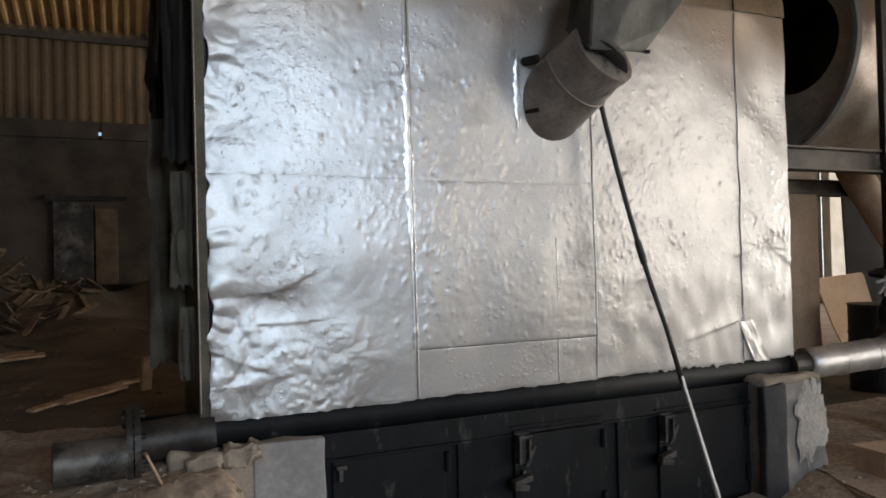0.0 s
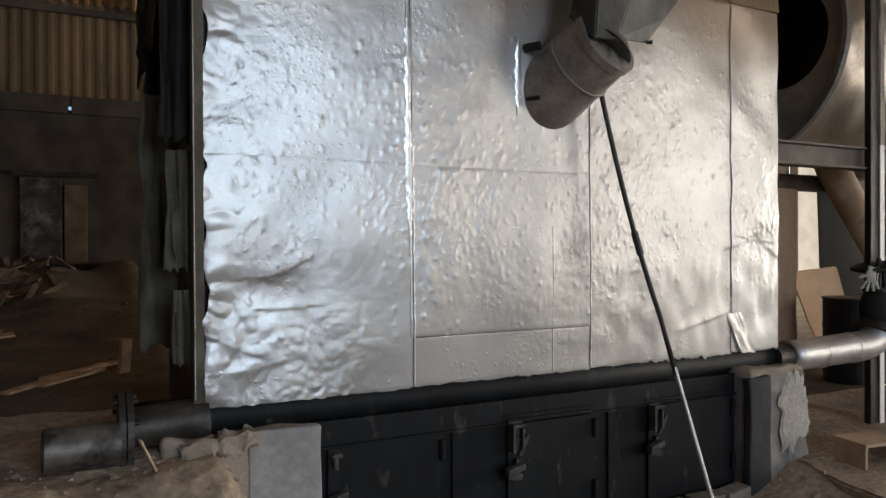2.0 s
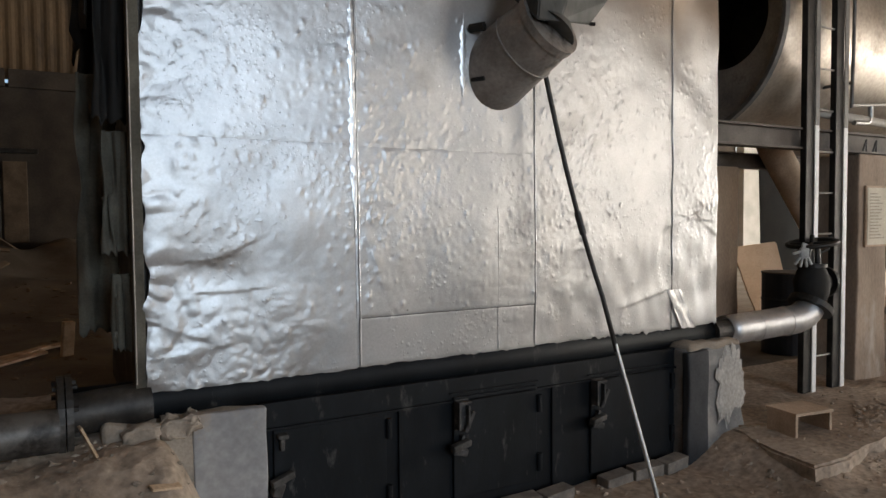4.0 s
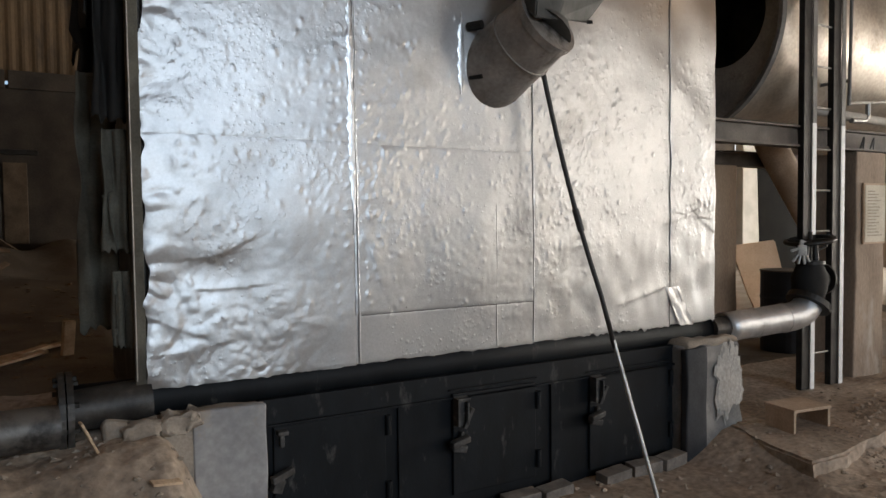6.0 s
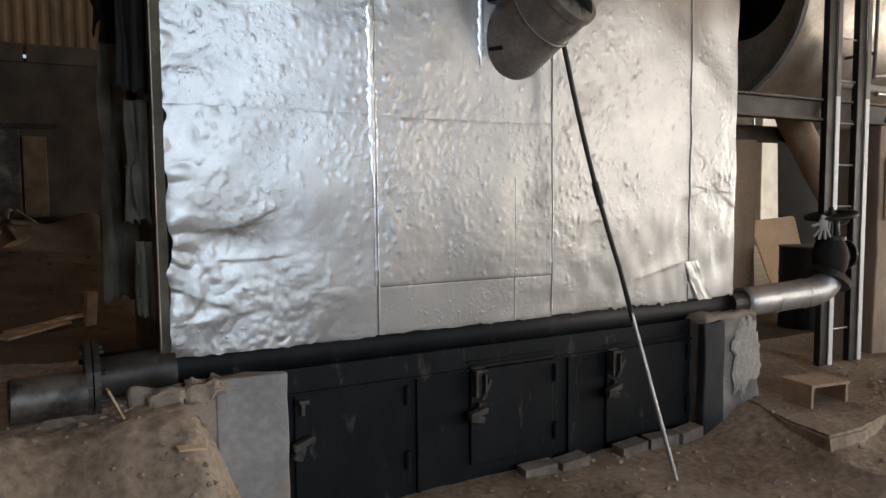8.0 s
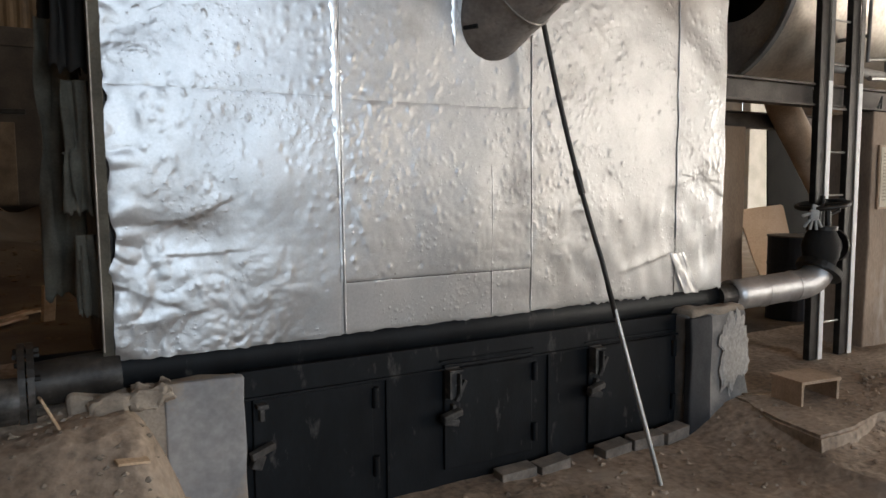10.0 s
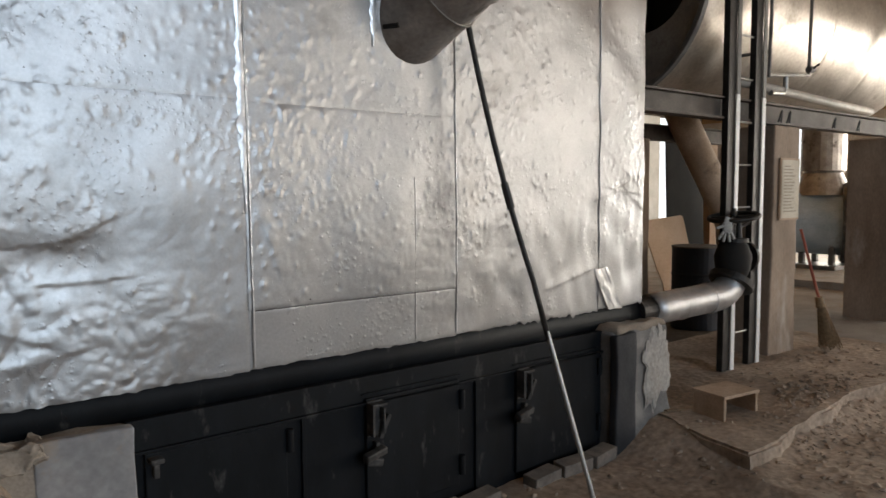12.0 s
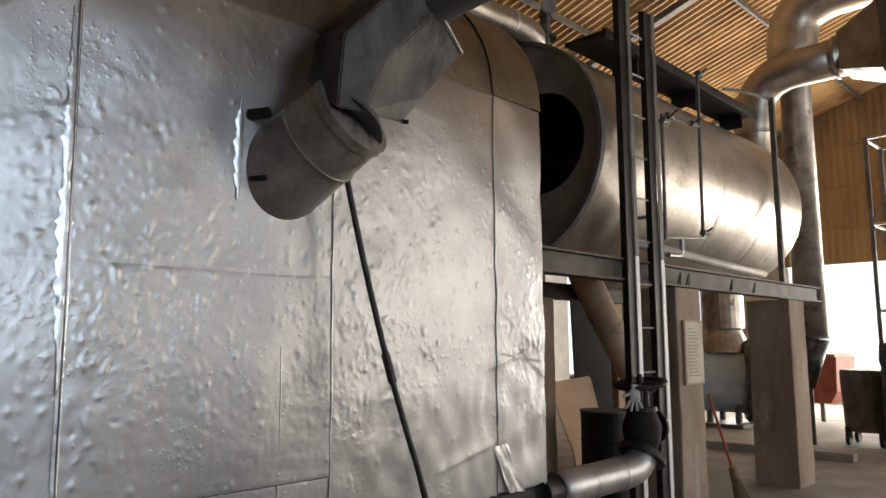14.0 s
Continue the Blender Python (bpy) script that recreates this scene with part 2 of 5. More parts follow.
# Darker copy of the ochre sheet, with the hall's dim back in its colour.
M_SHEET_DIM = ramp_mat("dimmed_ochre_sheet", (0.085, 0.055, 0.029), (0.18, 0.115, 0.058), 1.0, 0.7, 0.0, 0.1, 40.0, stain=(0.05, 0.034, 0.022), stain_scale=1.2, stain_at=0.55, stretch=(1, 1, 0.3))
M_WHITE = ramp_mat("whitish_pipe_paint", (0.4, 0.37, 0.32), (0.52, 0.48, 0.42), 6.0, 0.6, 0.0, 0.1, 60.0)
M_TEAL = ramp_mat("dark_teal_tarpaulin", (0.02, 0.035, 0.04), (0.05, 0.07, 0.075), 3.0, 0.6, 0.0, 0.3, 30.0)
M_NAVY = ramp_mat("navy_barrel_paint", (0.012, 0.018, 0.03), (0.025, 0.035, 0.055), 4.0, 0.5, 0.0, 0.1, 40.0)
M_DUSTY = ramp_mat("dust_coated_pipe", (0.32, 0.24, 0.17), (0.48, 0.37, 0.27), 3.0, 0.8, 0.1, 0.3, 50.0, stain=(0.12, 0.085, 0.06), stain_scale=2.0, stain_at=0.58)
M_BARK = ramp_mat("weathered_bark_and_offcuts", (0.09, 0.06, 0.04), (0.22, 0.155, 0.1), 5.0, 0.9, 0.0, 0.3, 60.0)
M_DARKPLASTER = ramp_mat("smoke_dark_plaster", (0.022, 0.023, 0.026), (0.05, 0.05, 0.052), 3.0, 0.8, 0.0, 0.4, 60.0, stain=(0.12, 0.115, 0.11), stain_scale=3.0, stain_at=0.64)
M_RING = ramp_mat("blue_grey_plate_steel", (0.2, 0.215, 0.23), (0.34, 0.355, 0.37), 3.0, 0.5, 0.6, 0.25, 40.0, stain=(0.13, 0.1, 0.08), stain_scale=1.5, stain_at=0.6)
M_FLAKE = ramp_mat("flaking_lime_plaster", (0.36, 0.335, 0.3), (0.5, 0.47, 0.43), 5.0, 0.9, 0.0, 0.5, 40.0, stain=(0.25, 0.24, 0.23), stain_scale=4.0, stain_at=0.58)
M_FACE = ramp_mat("pale_grey_plaster", (0.24, 0.24, 0.25), (0.34, 0.335, 0.33), 3.0, 0.85, 0.0, 0.2, 25.0, stain=(0.36, 0.295, 0.23), stain_scale=2.4, stain_at=0.51)
# Darker than the dirt floor, for everything behind the boiler.
M_BACKFLOOR = ramp_mat("dark_back_floor", (0.075, 0.058, 0.043), (0.15, 0.12, 0.09), 1.5, 0.95, 0.0, 0.8, 45.0, stain=(0.21, 0.17, 0.13), stain_scale=1.3, stain_at=0.6, bump_dist=0.03)
M_EDGE_LIT = ramp_mat("lit_rail_edge", (0.72, 0.71, 0.69), (0.82, 0.81, 0.79), 9.0, 0.5, 0.0, 0.1, 60.0, stain=(0.4, 0.37, 0.33), stain_scale=6.0, stain_at=0.64)
# Brown base colour holds the dark hall roof mirrored in the casing top.
M_ROOFSHEET = ramp_mat("roof_reflection_aluminium", (0.2, 0.155, 0.105), (0.33, 0.265, 0.19), 2.0, 0.42, 0.85, 0.2, 30.0, stain=(0.13, 0.09, 0.06), stain_scale=1.4, stain_at=0.57, rough2=0.6)
M_STRAW = ramp_mat("broom_straw", (0.16, 0.11, 0.06), (0.3, 0.21, 0.12), 30.0, 0.9, 0.0, 0.2, 120.0)


def glow_mat(name, colour, strength):
    m = bpy.data.materials.new(name)
    m.use_nodes = True
    p = m.node_tree.nodes["Principled BSDF"]
    p.inputs["Base Color"].default_value = (0, 0, 0, 1)
    p.inputs["Emission Color"].default_value = (*colour, 1)
    p.inputs["Emission Strength"].default_value = strength
    return m


M_SKYGLOW = glow_mat("bright_hazy_distance", (0.95, 0.98, 1.0), 1.6)


# ---- mesh tools ----
def thing(name, label, category, group="", kind="", at=(0, 0, 0)):
    ob = new(name)
    ob.location = at
    return tagged(ob, label, category, group, kind)


def mesh_of(name, bm, material, smooth=False):
    me = bpy.data.meshes.new(name)
    bmesh.ops.recalc_face_normals(bm, faces=bm.faces)
    bm.to_mesh(me)
    bm.free()
    if material:
        me.materials.append(material)
    if smooth:
        me.shade_smooth()
    return me


def part(name, bm, material, parent, label="", smooth=False):
    ob = new(name, mesh_of(name, bm, material, smooth))
    if parent:
        ob.parent = parent
        ob.matrix_parent_inverse = Matrix.Translation(-Vector(parent.location)) if parent.parent is None else Matrix.Identity(4)
    return tagged(ob, label)


def single(name, bm, material, label, category, group="", kind="", smooth=False):
    ob = new(name, mesh_of(name, bm, material, smooth))
    return tagged(ob, label, category, group, kind)


def box(x0, x1, y0, y1, z0, z1, bevel=0.0, bm=None, seg=2):
    b = bmesh.new()
    bmesh.ops.create_cube(b, size=1, matrix=Matrix.LocRotScale(((x0 + x1) / 2, (y0 + y1) / 2, (z0 + z1) / 2), None, (x1 - x0, y1 - y0, z1 - z0)))
    if bevel:
        bmesh.ops.bevel(b, geom=b.edges[:], offset=bevel, segments=seg, affect="EDGES", profile=0.5)
    return join(bm, b)


def join(bm, b):
    if bm is None:
        return b
    me = bpy.data.meshes.new("tmp")
    b.to_mesh(me)
    b.free()
    bm.from_mesh(me)
    bpy.data.meshes.remove(me)
    return bm


def turned(bm, m):
    bmesh.ops.transform(bm, matrix=m, verts=bm.verts)
    return bm


def rod(a, b, r, r2=None, n=20, bm=None, cap=True):
    a, b = Vector(a), Vector(b)
    d = b - a
    c = bmesh.new()
    bmesh.ops.create_cone(c, cap_ends=cap, segments=n, radius1=r, radius2=r if r2 is None else r2, depth=d.length,
                          matrix=Matrix.Translation((a + b) / 2) @ d.to_track_quat("Z", "Y").to_matrix().to_4x4())
    return join(bm, c)


def tube(points, r, n=16, bm=None, cap=True, radii=None, square=False):
    """A round (or square) pipe swept along points."""
    c = bmesh.new()
    pts = [Vector(p) for p in points]
    rings, up = [], None
    for i, p in enumerate(pts):
        d = (pts[min(i + 1, len(pts) - 1)] - pts[max(i - 1, 0)]).normalized()
        if up is None:
            up = d.orthogonal().normalized() if not square else (Vector((0, 0, 1)) - d * d.z if abs(d.z) < 0.99 else Vector((1, 0, 0))).normalized()
        up = (up - d * up.dot(d)).normalized()
        side = d.cross(up)
        k = radii[i] if radii else r
        ring = []
        for j in range(n):
            a = 2 * math.pi * (j + (0.5 if square else 0)) / n
            ring.append(c.verts.new(p + (up * math.sin(a) + side * math.cos(a)) * k))
        rings.append(ring)
    for p, q in zip(rings, rings[1:]):
        for j in range(n):
            c.faces.new((p[j], p[(j + 1) % n], q[(j + 1) % n], q[j]))
    if cap:
        c.faces.new(rings[0][::-1]), c.faces.new(rings[-1])
    return join(bm, c)


def arc(a, b, c, n=8):
    """A smooth bend from a to c with b as its control point."""
    a, b, c = Vector(a), Vector(b), Vector(c)
    return [a * (1 - t) ** 2 + b * 2 * t * (1 - t) + c * t * t for t in (i / n for i in range(n + 1))]


def ring(centre, axis, r_out, r_in, depth, n=40, bm=None):
    """A flat ring with thickness along axis."""
    c = bmesh.new()
    m = Matrix.Translation(centre) @ Vector(axis).to_track_quat("Z", "Y").to_matrix().to_4x4()
    v = []
    for r, z in ((r_out, 0), (r_out, depth), (r_in, depth), (r_in, 0)):
        v.append([c.verts.new(m @ Vector((r * math.cos(2 * math.pi * i / n), r * math.sin(2 * math.pi * i / n), z))) for i in range(n)])
    for k in range(4):
        p, q = v[k], v[(k + 1) % 4]
        for i in range(n):
            c.faces.new((p[i], p[(i + 1) % n], q[(i + 1) % n], q[i]))
    return join(bm, c)


def grid(nx, ny, f):
    """A sheet of nx by ny cells, f(u, v) gives each point."""
    c = bmesh.new()
    v = [[c.verts.new(f(i / nx, j / ny)) for j in range(ny + 1)] for i in range(nx + 1)]
    for i in range(nx):
        for j in range(ny):
            c.faces.new((v[i][j], v[i + 1][j], v[i + 1][j + 1], v[i][j + 1]))
    return c


def thicken(bm, t):
    bmesh.ops.recalc_face_normals(bm, faces=bm.faces)
    bmesh.ops.solidify(bm, geom=bm.faces[:], thickness=t)
    return bm


def nz(x, y, z, s, o=0.0):
    return noise.noise(Vector((x * s + o, y * s + o * 1.7, z * s - o)))


def lerp(a, b, t):
    t = max(0.0, min(1.0, t))
    return a + (b - a) * t * t * (3 - 2 * t)


# ---- ground ----
def ground_z(x, y):
    z = lerp(-0.30, -0.10, (x - 5.4) / 0.6)
    z = lerp(z, 0.0, (x - 6.2) / 1.3)
    z = lerp(lerp(-0.21, -0.03, (x - 7.2) / 2.5), z, (y - (4.0 if x > 5.6 else 2.8)) / (0.5 if x > 5.6 else 1.4))
    left = lerp(0, 1, (2.6 - x) / 0.8) * lerp(0, 1, (y - 5.2) / 1.5)
    z = z + left * (0.42 - z)
    z += 0.7 * lerp(0, 1, (y - 11.0) / 4.5) * lerp(0, 1, (4 - x) / 2) * (1 + 0.5 * nz(x, y, 0, 0.9))
    clod = nz(x, y, 0, 7, 8)
    return z + 0.02 * nz(x, y, 0, 1.3) + 0.012 * nz(x, y, 0, 4, 3) + 0.016 * max(0.0, clod - 0.1) + 0.006 * nz(x, y, 0, 15, 1)


floor_dirt = single("floor", grid(400, 320, lambda u, v: Vector((-9 + 18.5 * u, -9 + 15.3 * v, ground_z(-9 + 18.5 * u, -9 + 15.3 * v)))), M_DIRT, "uneven trodden brown dirt floor of the boiler house", "floor", kind="structure", smooth=True)
single("floor_back", grid(150, 55, lambda u, v: Vector((-9 + 18.5 * u, 6.3 + 10.7 * v, ground_z(-9 + 18.5 * u, 6.3 + 10.7 * v)))), M_BACKFLOOR, "dark bark littered floor behind the boiler", "floor", kind="structure", smooth=True)
single("floor_concrete", grid(60, 60, lambda u, v: Vector((9.5 + 16 * u, -9 + 26 * v, ground_z(9.5, -9 + 26 * v) * (1 - min(1, u * 6)) + 0.006 * nz(u * 16, v * 26, 0, 2)))), M_CONC,
       "dusty pale concrete floor of the far hall", "floor", kind="structure", smooth=True)
single("ground_outside", grid(8, 8, lambda u, v: Vector((-150 + 300 * u, -150 + 300 * v, -0.5))), M_CONC, "sunlit bare yard outside the hall", "ground", kind="structure")


# ---- hall shell ----
def roof_z(y):
    return 6.1 + (16.2 - y) * 0.3 if y > 2 else 10.36 - (2 - y) * 0.3


def corrugated_roof(y0, y1, name):
    xs = 680
    return single(name, grid(xs, 6, lambda u, v: Vector((-9.2 + 34 * u, y0 + (y1 - y0) * v, roof_z(y0 + (y1 - y0) * v) + (0.07 if int(u * xs + 0.5) % 4 < 2 else 0.0)))), M_ROOF,
                  "tan corrugated roof sheets on steel purlins", "roof", kind="structure")


corrugated_roof(2.0, 16.4, "ceiling_back")
corrugated_roof(2.0, -9.2, "ceiling_front").data.materials[0] = M_ROOF_DARK


def corrugated_wall(name, a, b, z0, z1, label, top=None, rib=0.025):
    """Upright ribs between plan points a and b; top gives the height at a plan point."""
    a, b = Vector((*a, 0)), Vector((*b, 0))
    L = (b - a).length
    d = (b - a) / L
    nrm = Vector((-d.y, d.x, 0))
    k = int(L / 0.05)

    def f(u, v):
        p = a + d * (L * u)
        hi = top(p) if top else z1
        return p + nrm * (rib if int(u * k + 0.5) % 4 < 2 else 0.0) + Vector((0, 0, z0 + (hi - z0) * v))
    return single(name, grid(k, 2, f), M_SHEET, label, "wall", kind="structure")


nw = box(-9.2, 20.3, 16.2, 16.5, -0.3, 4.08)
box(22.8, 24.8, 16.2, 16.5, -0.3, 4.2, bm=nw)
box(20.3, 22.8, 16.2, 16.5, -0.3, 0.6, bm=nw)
single("wall_north", nw, M_WALL, "masonry wall below the cladding, darkened for the dim hall back", "wall", kind="structure")
north_clad = corrugated_wall("wall_north_cladding", (-9.2, 16.3), (24.8, 16.3), 4.16, 6.2, "ribbed sheet cladding above the masonry, darkened for the dim hall back", rib=0.015)
north_clad.data.materials[0] = M_SHEET_DIM
for x0, x1 in ((-9.2, -1.5), (-1.15, 0.82), (0.87, 24.8)):
    single("trim", box(x0, x1, 16.1, 16.19, 4.0, 4.32, 0.01), M_WALL, "dark timber rail along the wall", "trim", kind="structure")
single("trim", box(-9.2, 24.8, 16.12, 16.2, 5.83, 5.95, 0.01), M_WALL, "dark timber rail along the wall", "trim", kind="structure")
single("wall_block_pier", box(20.3, 21.5, 15.9, 16.19, -0.3, 4.0, 0.02), M_BLOCK, "pale block pier beside the side window", "wall", kind="structure")
single("wall_west", box(-9.5, -9.2, -9.2, 16.5, -0.3, 4.0), M_WALL, "masonry wall in the same dimmed colour", "wall", kind="structure")
corrugated_wall("wall_west_cladding", (-9.3, -9.2), (-9.3, 16.4), 4.0, 8, "brown ribbed sheet cladding", top=lambda p: roof_z(p.y))
corrugated_wall("wall_east_cladding", (24.2, 16.4), (24.2, -9.2), 3.9, 8, "ochre ribbed sheet cladding of the gable", top=lambda p: roof_z(p.y), rib=0.008)
for z in (4.9, 6.1, 7.3):
    single("trim", box(24.17, 24.19, -9.0, 16.2 if z < 6 else 16.2 - (z - 6.1) / 0.3, z - 0.02, z + 0.02, 0.004), M_SHEET, "lapped sheet joint on the gable cladding", "sheet joint", kind="structure")
single("wall_east", box(24.0, 24.3, 9.9, 12.55, -0.3, 3.88), M_CONC, "grey rendered wall at the far end", "wall", kind="structure")
single("wall_east_corner", box(24.0, 24.3, 13.1, 16.2, -0.3, 3.88), M_CONC, "grey rendered wall at the far corner", "wall", kind="structure")
# south side: two wide window bays
sw = box(-9.2, 0.8, -9.2, -8.9, -0.3, 7.0)
box(6.8, 12.9, -9.2, -8.9, -0.3, 7.0, bm=sw)
box(22.1, 24.8, -9.2, -8.9, -0.3, 7.0, bm=sw)
box(0.8, 6.8, -9.2, -8.9, -0.3, 0.6, bm=sw)
box(0.8, 6.8, -9.15, -8.95, 3.4, 3.55, bm=sw)
box(0.8, 6.8, -9.2, -8.9, 6.7, 7.0, bm=sw)
box(12.9, 22.1, -9.2, -8.9, -0.3, 0.9, bm=sw)
box(12.9, 22.1, -9.2, -8.9, 5.9, 7.0, bm=sw)
single("wall_south", sw, M_SHEET, "ochre clad wall with two wide open bays", "wall", kind="structure")
single("backdrop", grid(2, 2, lambda u, v: Vector((45, -30 + 75 * u, -0.5 + 16 * v))), M_SKYGLOW, "bright hazy daylight beyond the open end", "backdrop", kind="structure")
single("backdrop", grid(2, 2, lambda u, v: Vector((5 + 60 * u, 45, -0.5 + 16 * v))), M_SKYGLOW, "bright hazy daylight beyond the side window", "backdrop", kind="structure")
# roof framing
for y in (3.2, 5.4, 7.6, 9.8, 12.0, 14.2):
    single("trim", box(-9, 24.3, y - 0.03, y + 0.03, roof_z(y) - 0.16, roof_z(y) - 0.05, 0.004), M_STEEL, "steel purlin under the roof sheets", "purlin", "purlins", kind="structure")
for x in (-3.5, 2.5, 8.5, 14.5, 20.5):
    single("trim", tube([(x, 16.2, roof_z(16.2) - 0.28), (x, 2.0, roof_z(2.0) - 0.28)], 0.1, 4, square=True), M_STEEL, "sloping steel rafter", "rafter", "rafters", kind="structure")
    single("trim", tube([(x, -9.0, roof_z(-9.0) - 0.28), (x, 2.0, roof_z(2.0) - 0.28)], 0.1, 4, square=True), M_STEEL, "sloping steel rafter", "rafter", "rafters", kind="structure")

# ---- boiler ----
WALL_Y = 5.25


DIMPLES = {}
dimple_rnd = random.Random(21)
for _ in range(6500):
    px, pz = dimple_rnd.uniform(1.75, 5.95), dimple_rnd.uniform(0.95, 3.4)
    band = math.exp(-((pz - 2.0) / 0.55) ** 2) * (0.55 + 0.45 * math.sin(px * 4.4 + 1.0)) + 0.05
    if dimple_rnd.random() > band * (0.6 if pz < 1.35 else 1.0):
        continue
    pr, ph = dimple_rnd.uniform(0.008, 0.02), dimple_rnd.uniform(0.0012, 0.0034) * (1 if dimple_rnd.random() < 0.88 else -1)
    DIMPLES.setdefault((int(px / 0.06), int(pz / 0.06)), []).append((px, pz, pr, ph, dimple_rnd.uniform(-0.7, 0.7), dimple_rnd.uniform(1.0, 2.0)))

# folds that drop sharply on one side: from, to, height, reach
CREASES = ((1.84, 1.405, 1.97, 1.42, 0.012, 0.09), (1.97, 1.42, 2.1, 1.475, 0.012, 0.08), (1.93, 1.235, 2.14, 1.238, 0.014, 0.07), (1.68, 1.07, 1.84, 1.0, 0.009, 0.08), (1.7, 0.9, 1.95, 0.93, 0.007, 0.08),
           (5.5, 1.57, 5.65, 1.625, 0.01, 0.1), (5.65, 1.625, 5.8, 1.605, 0.012, 0.12), (5.8, 1.605, 5.95, 1.5, 0.01, 0.1), (4.88, 0.767, 4.97, 0.95, 0.006, 0.05), (4.97, 0.95, 5.39, 1.05, 0.006, 0.05),
           (2.85, 1.5, 2.9, 1.38, 0.008, 0.06), (2.9, 1.38, 2.94, 1.25, 0.007, 0.06), (5.5, 1.95, 5.72, 1.78, 0.009, 0.12))


def dent(x, z):
    """Depth of the hammered sheet at a place on the front, towards the viewer."""
    d = 0.012 * nz(x, 0, z, 1.6, 5) + 0.0035 * nz(x, 0, z, 4.5, 9)
    wx, wz = x + 0.05 * nz(x, 1, z, 4, 3), z + 0.05 * nz(x, 2, z, 4, 6)
    # curled and crumpled edge at the dark end
    e = max(0.0, x - 1.6)
    if e < 0.9:
        k = math.exp(-((e / 0.2) ** 2))
        d += k * (0.03 * abs(nz(wx * 0.6, 0, wz, 3.6, 2)) + 0.012 * abs(nz(wx * 0.7, 0, wz, 8.5, 4)) + 0.002 * abs(nz(wx, 0, wz, 17, 8)) - 0.015)
        d += math.exp(-e / 0.25) * 0.003 * (0.3 - abs(nz(wx, 0, wz * 0.9, 8, 11)))
    # crumpled lower corner
    low = lerp(1, 0, (z - 1.0) / 0.45) * lerp(1, 0, (x - 2.25) / 0.55)
    if low > 0:
        d += low * (0.009 * abs(nz(wx, 0, wz * 1.2, 4.6, 7)) + 0.006 * abs(nz(wx, 0, wz, 10.5, 13)) + 0.003 * abs(nz(wx, 0, wz, 23, 3)))
    # beaten marks
    ci, cj = int(x / 0.06), int(z / 0.06)
    for i in (ci - 1, ci, ci + 1):
        for j in (cj - 1, cj, cj + 1):
            for px, pz, pr, ph, ca, el in DIMPLES.get((i, j), ()):
                ux, uz = x - px, z - pz
                a, b = ux + uz * ca, (uz - ux * ca) / el
                q = (a * a + b * b) / (pr * pr)
                if q < 4:
                    d += ph * math.exp(-q * 1.4)
    rough = lerp(0.15, 1, (nz(x, 0, z, 1.1, 21) + 0.2) / 0.5)
    d += rough * (0.0016 * abs(nz(x, 0, z, 11, 13)) + 0.0013 * abs(nz(x, 0, z * 0.8, 24, 5)))
    # upright flutes low on the warm panels, loose buckles on the last one
    d += lerp(0, 1, (x - 3.9) / 0.3) * lerp(0, 1, (1.75 - z) / 0.4) * 0.006 * nz(x * 1.8 + 0.1 * nz(x, 0, z, 3, 2), 0, z * 0.9, 5.0, 14)
    d += lerp(0, 1, (x - 5.4) / 0.15) * 0.016 * nz(x, 0, z * 0.8, 3.6, 31)
    for xc, zc, s, h in ((3.5, 2.2, 0.5, -0.012), (2.3, 1.6, 0.4, 0.01), (2.0, 1.3, 0.22, -0.014), (5.75, 1.75, 0.15, 0.012)):
        d += h * math.exp(-(((x - xc) / s) ** 2 + ((z - zc) / (s * 0.6)) ** 2))
    for xa, za, xb, zb, h, reach in CREASES:
        if abs(x - xa) > 0.6 or abs(z - za) > 0.5:
            continue
        L2 = (xb - xa) ** 2 + (zb - za) ** 2
        t = max(0.0, min(1.0, ((x - xa) * (xb - xa) + (z - za) * (zb - za)) / L2))
        ex, ez = x - xa - t * (xb - xa), z - za - t * (zb - za)
        q = math.hypot(ex, ez)
        above = (xb - xa) * ez - (zb - za) * ex > 0
        d += h * 0.4 * (math.exp(-((q / reach) ** 2)) if above else math.exp(-q / (reach * 0.2)))
    return d


boiler = thing("boiler", "large furnace boiler clad in dented silver-painted sheet with an arched top", "boiler", at=(3.77, 6.15, -0.3))
SHOULDER, ARCH_H, DEPTH = 3.42, 0.95, 1.8
casing = part("casing", box(1.6, 5.94, WALL_Y + 0.06, WALL_Y + DEPTH - 0.06, 0.5, SHOULDER), M_SOOT, boiler)


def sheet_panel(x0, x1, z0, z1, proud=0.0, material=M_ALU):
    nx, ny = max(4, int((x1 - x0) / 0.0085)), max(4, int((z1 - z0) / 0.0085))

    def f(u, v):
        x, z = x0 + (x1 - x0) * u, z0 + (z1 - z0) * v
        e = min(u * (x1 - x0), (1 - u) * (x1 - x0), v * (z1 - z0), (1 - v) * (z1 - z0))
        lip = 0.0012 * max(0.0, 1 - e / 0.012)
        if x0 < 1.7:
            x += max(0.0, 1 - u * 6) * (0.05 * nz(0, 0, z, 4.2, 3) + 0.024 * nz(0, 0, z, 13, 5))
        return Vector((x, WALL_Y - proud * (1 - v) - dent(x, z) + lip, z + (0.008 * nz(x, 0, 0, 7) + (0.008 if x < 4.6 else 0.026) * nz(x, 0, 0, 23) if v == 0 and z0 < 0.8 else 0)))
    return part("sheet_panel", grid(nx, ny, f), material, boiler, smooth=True)


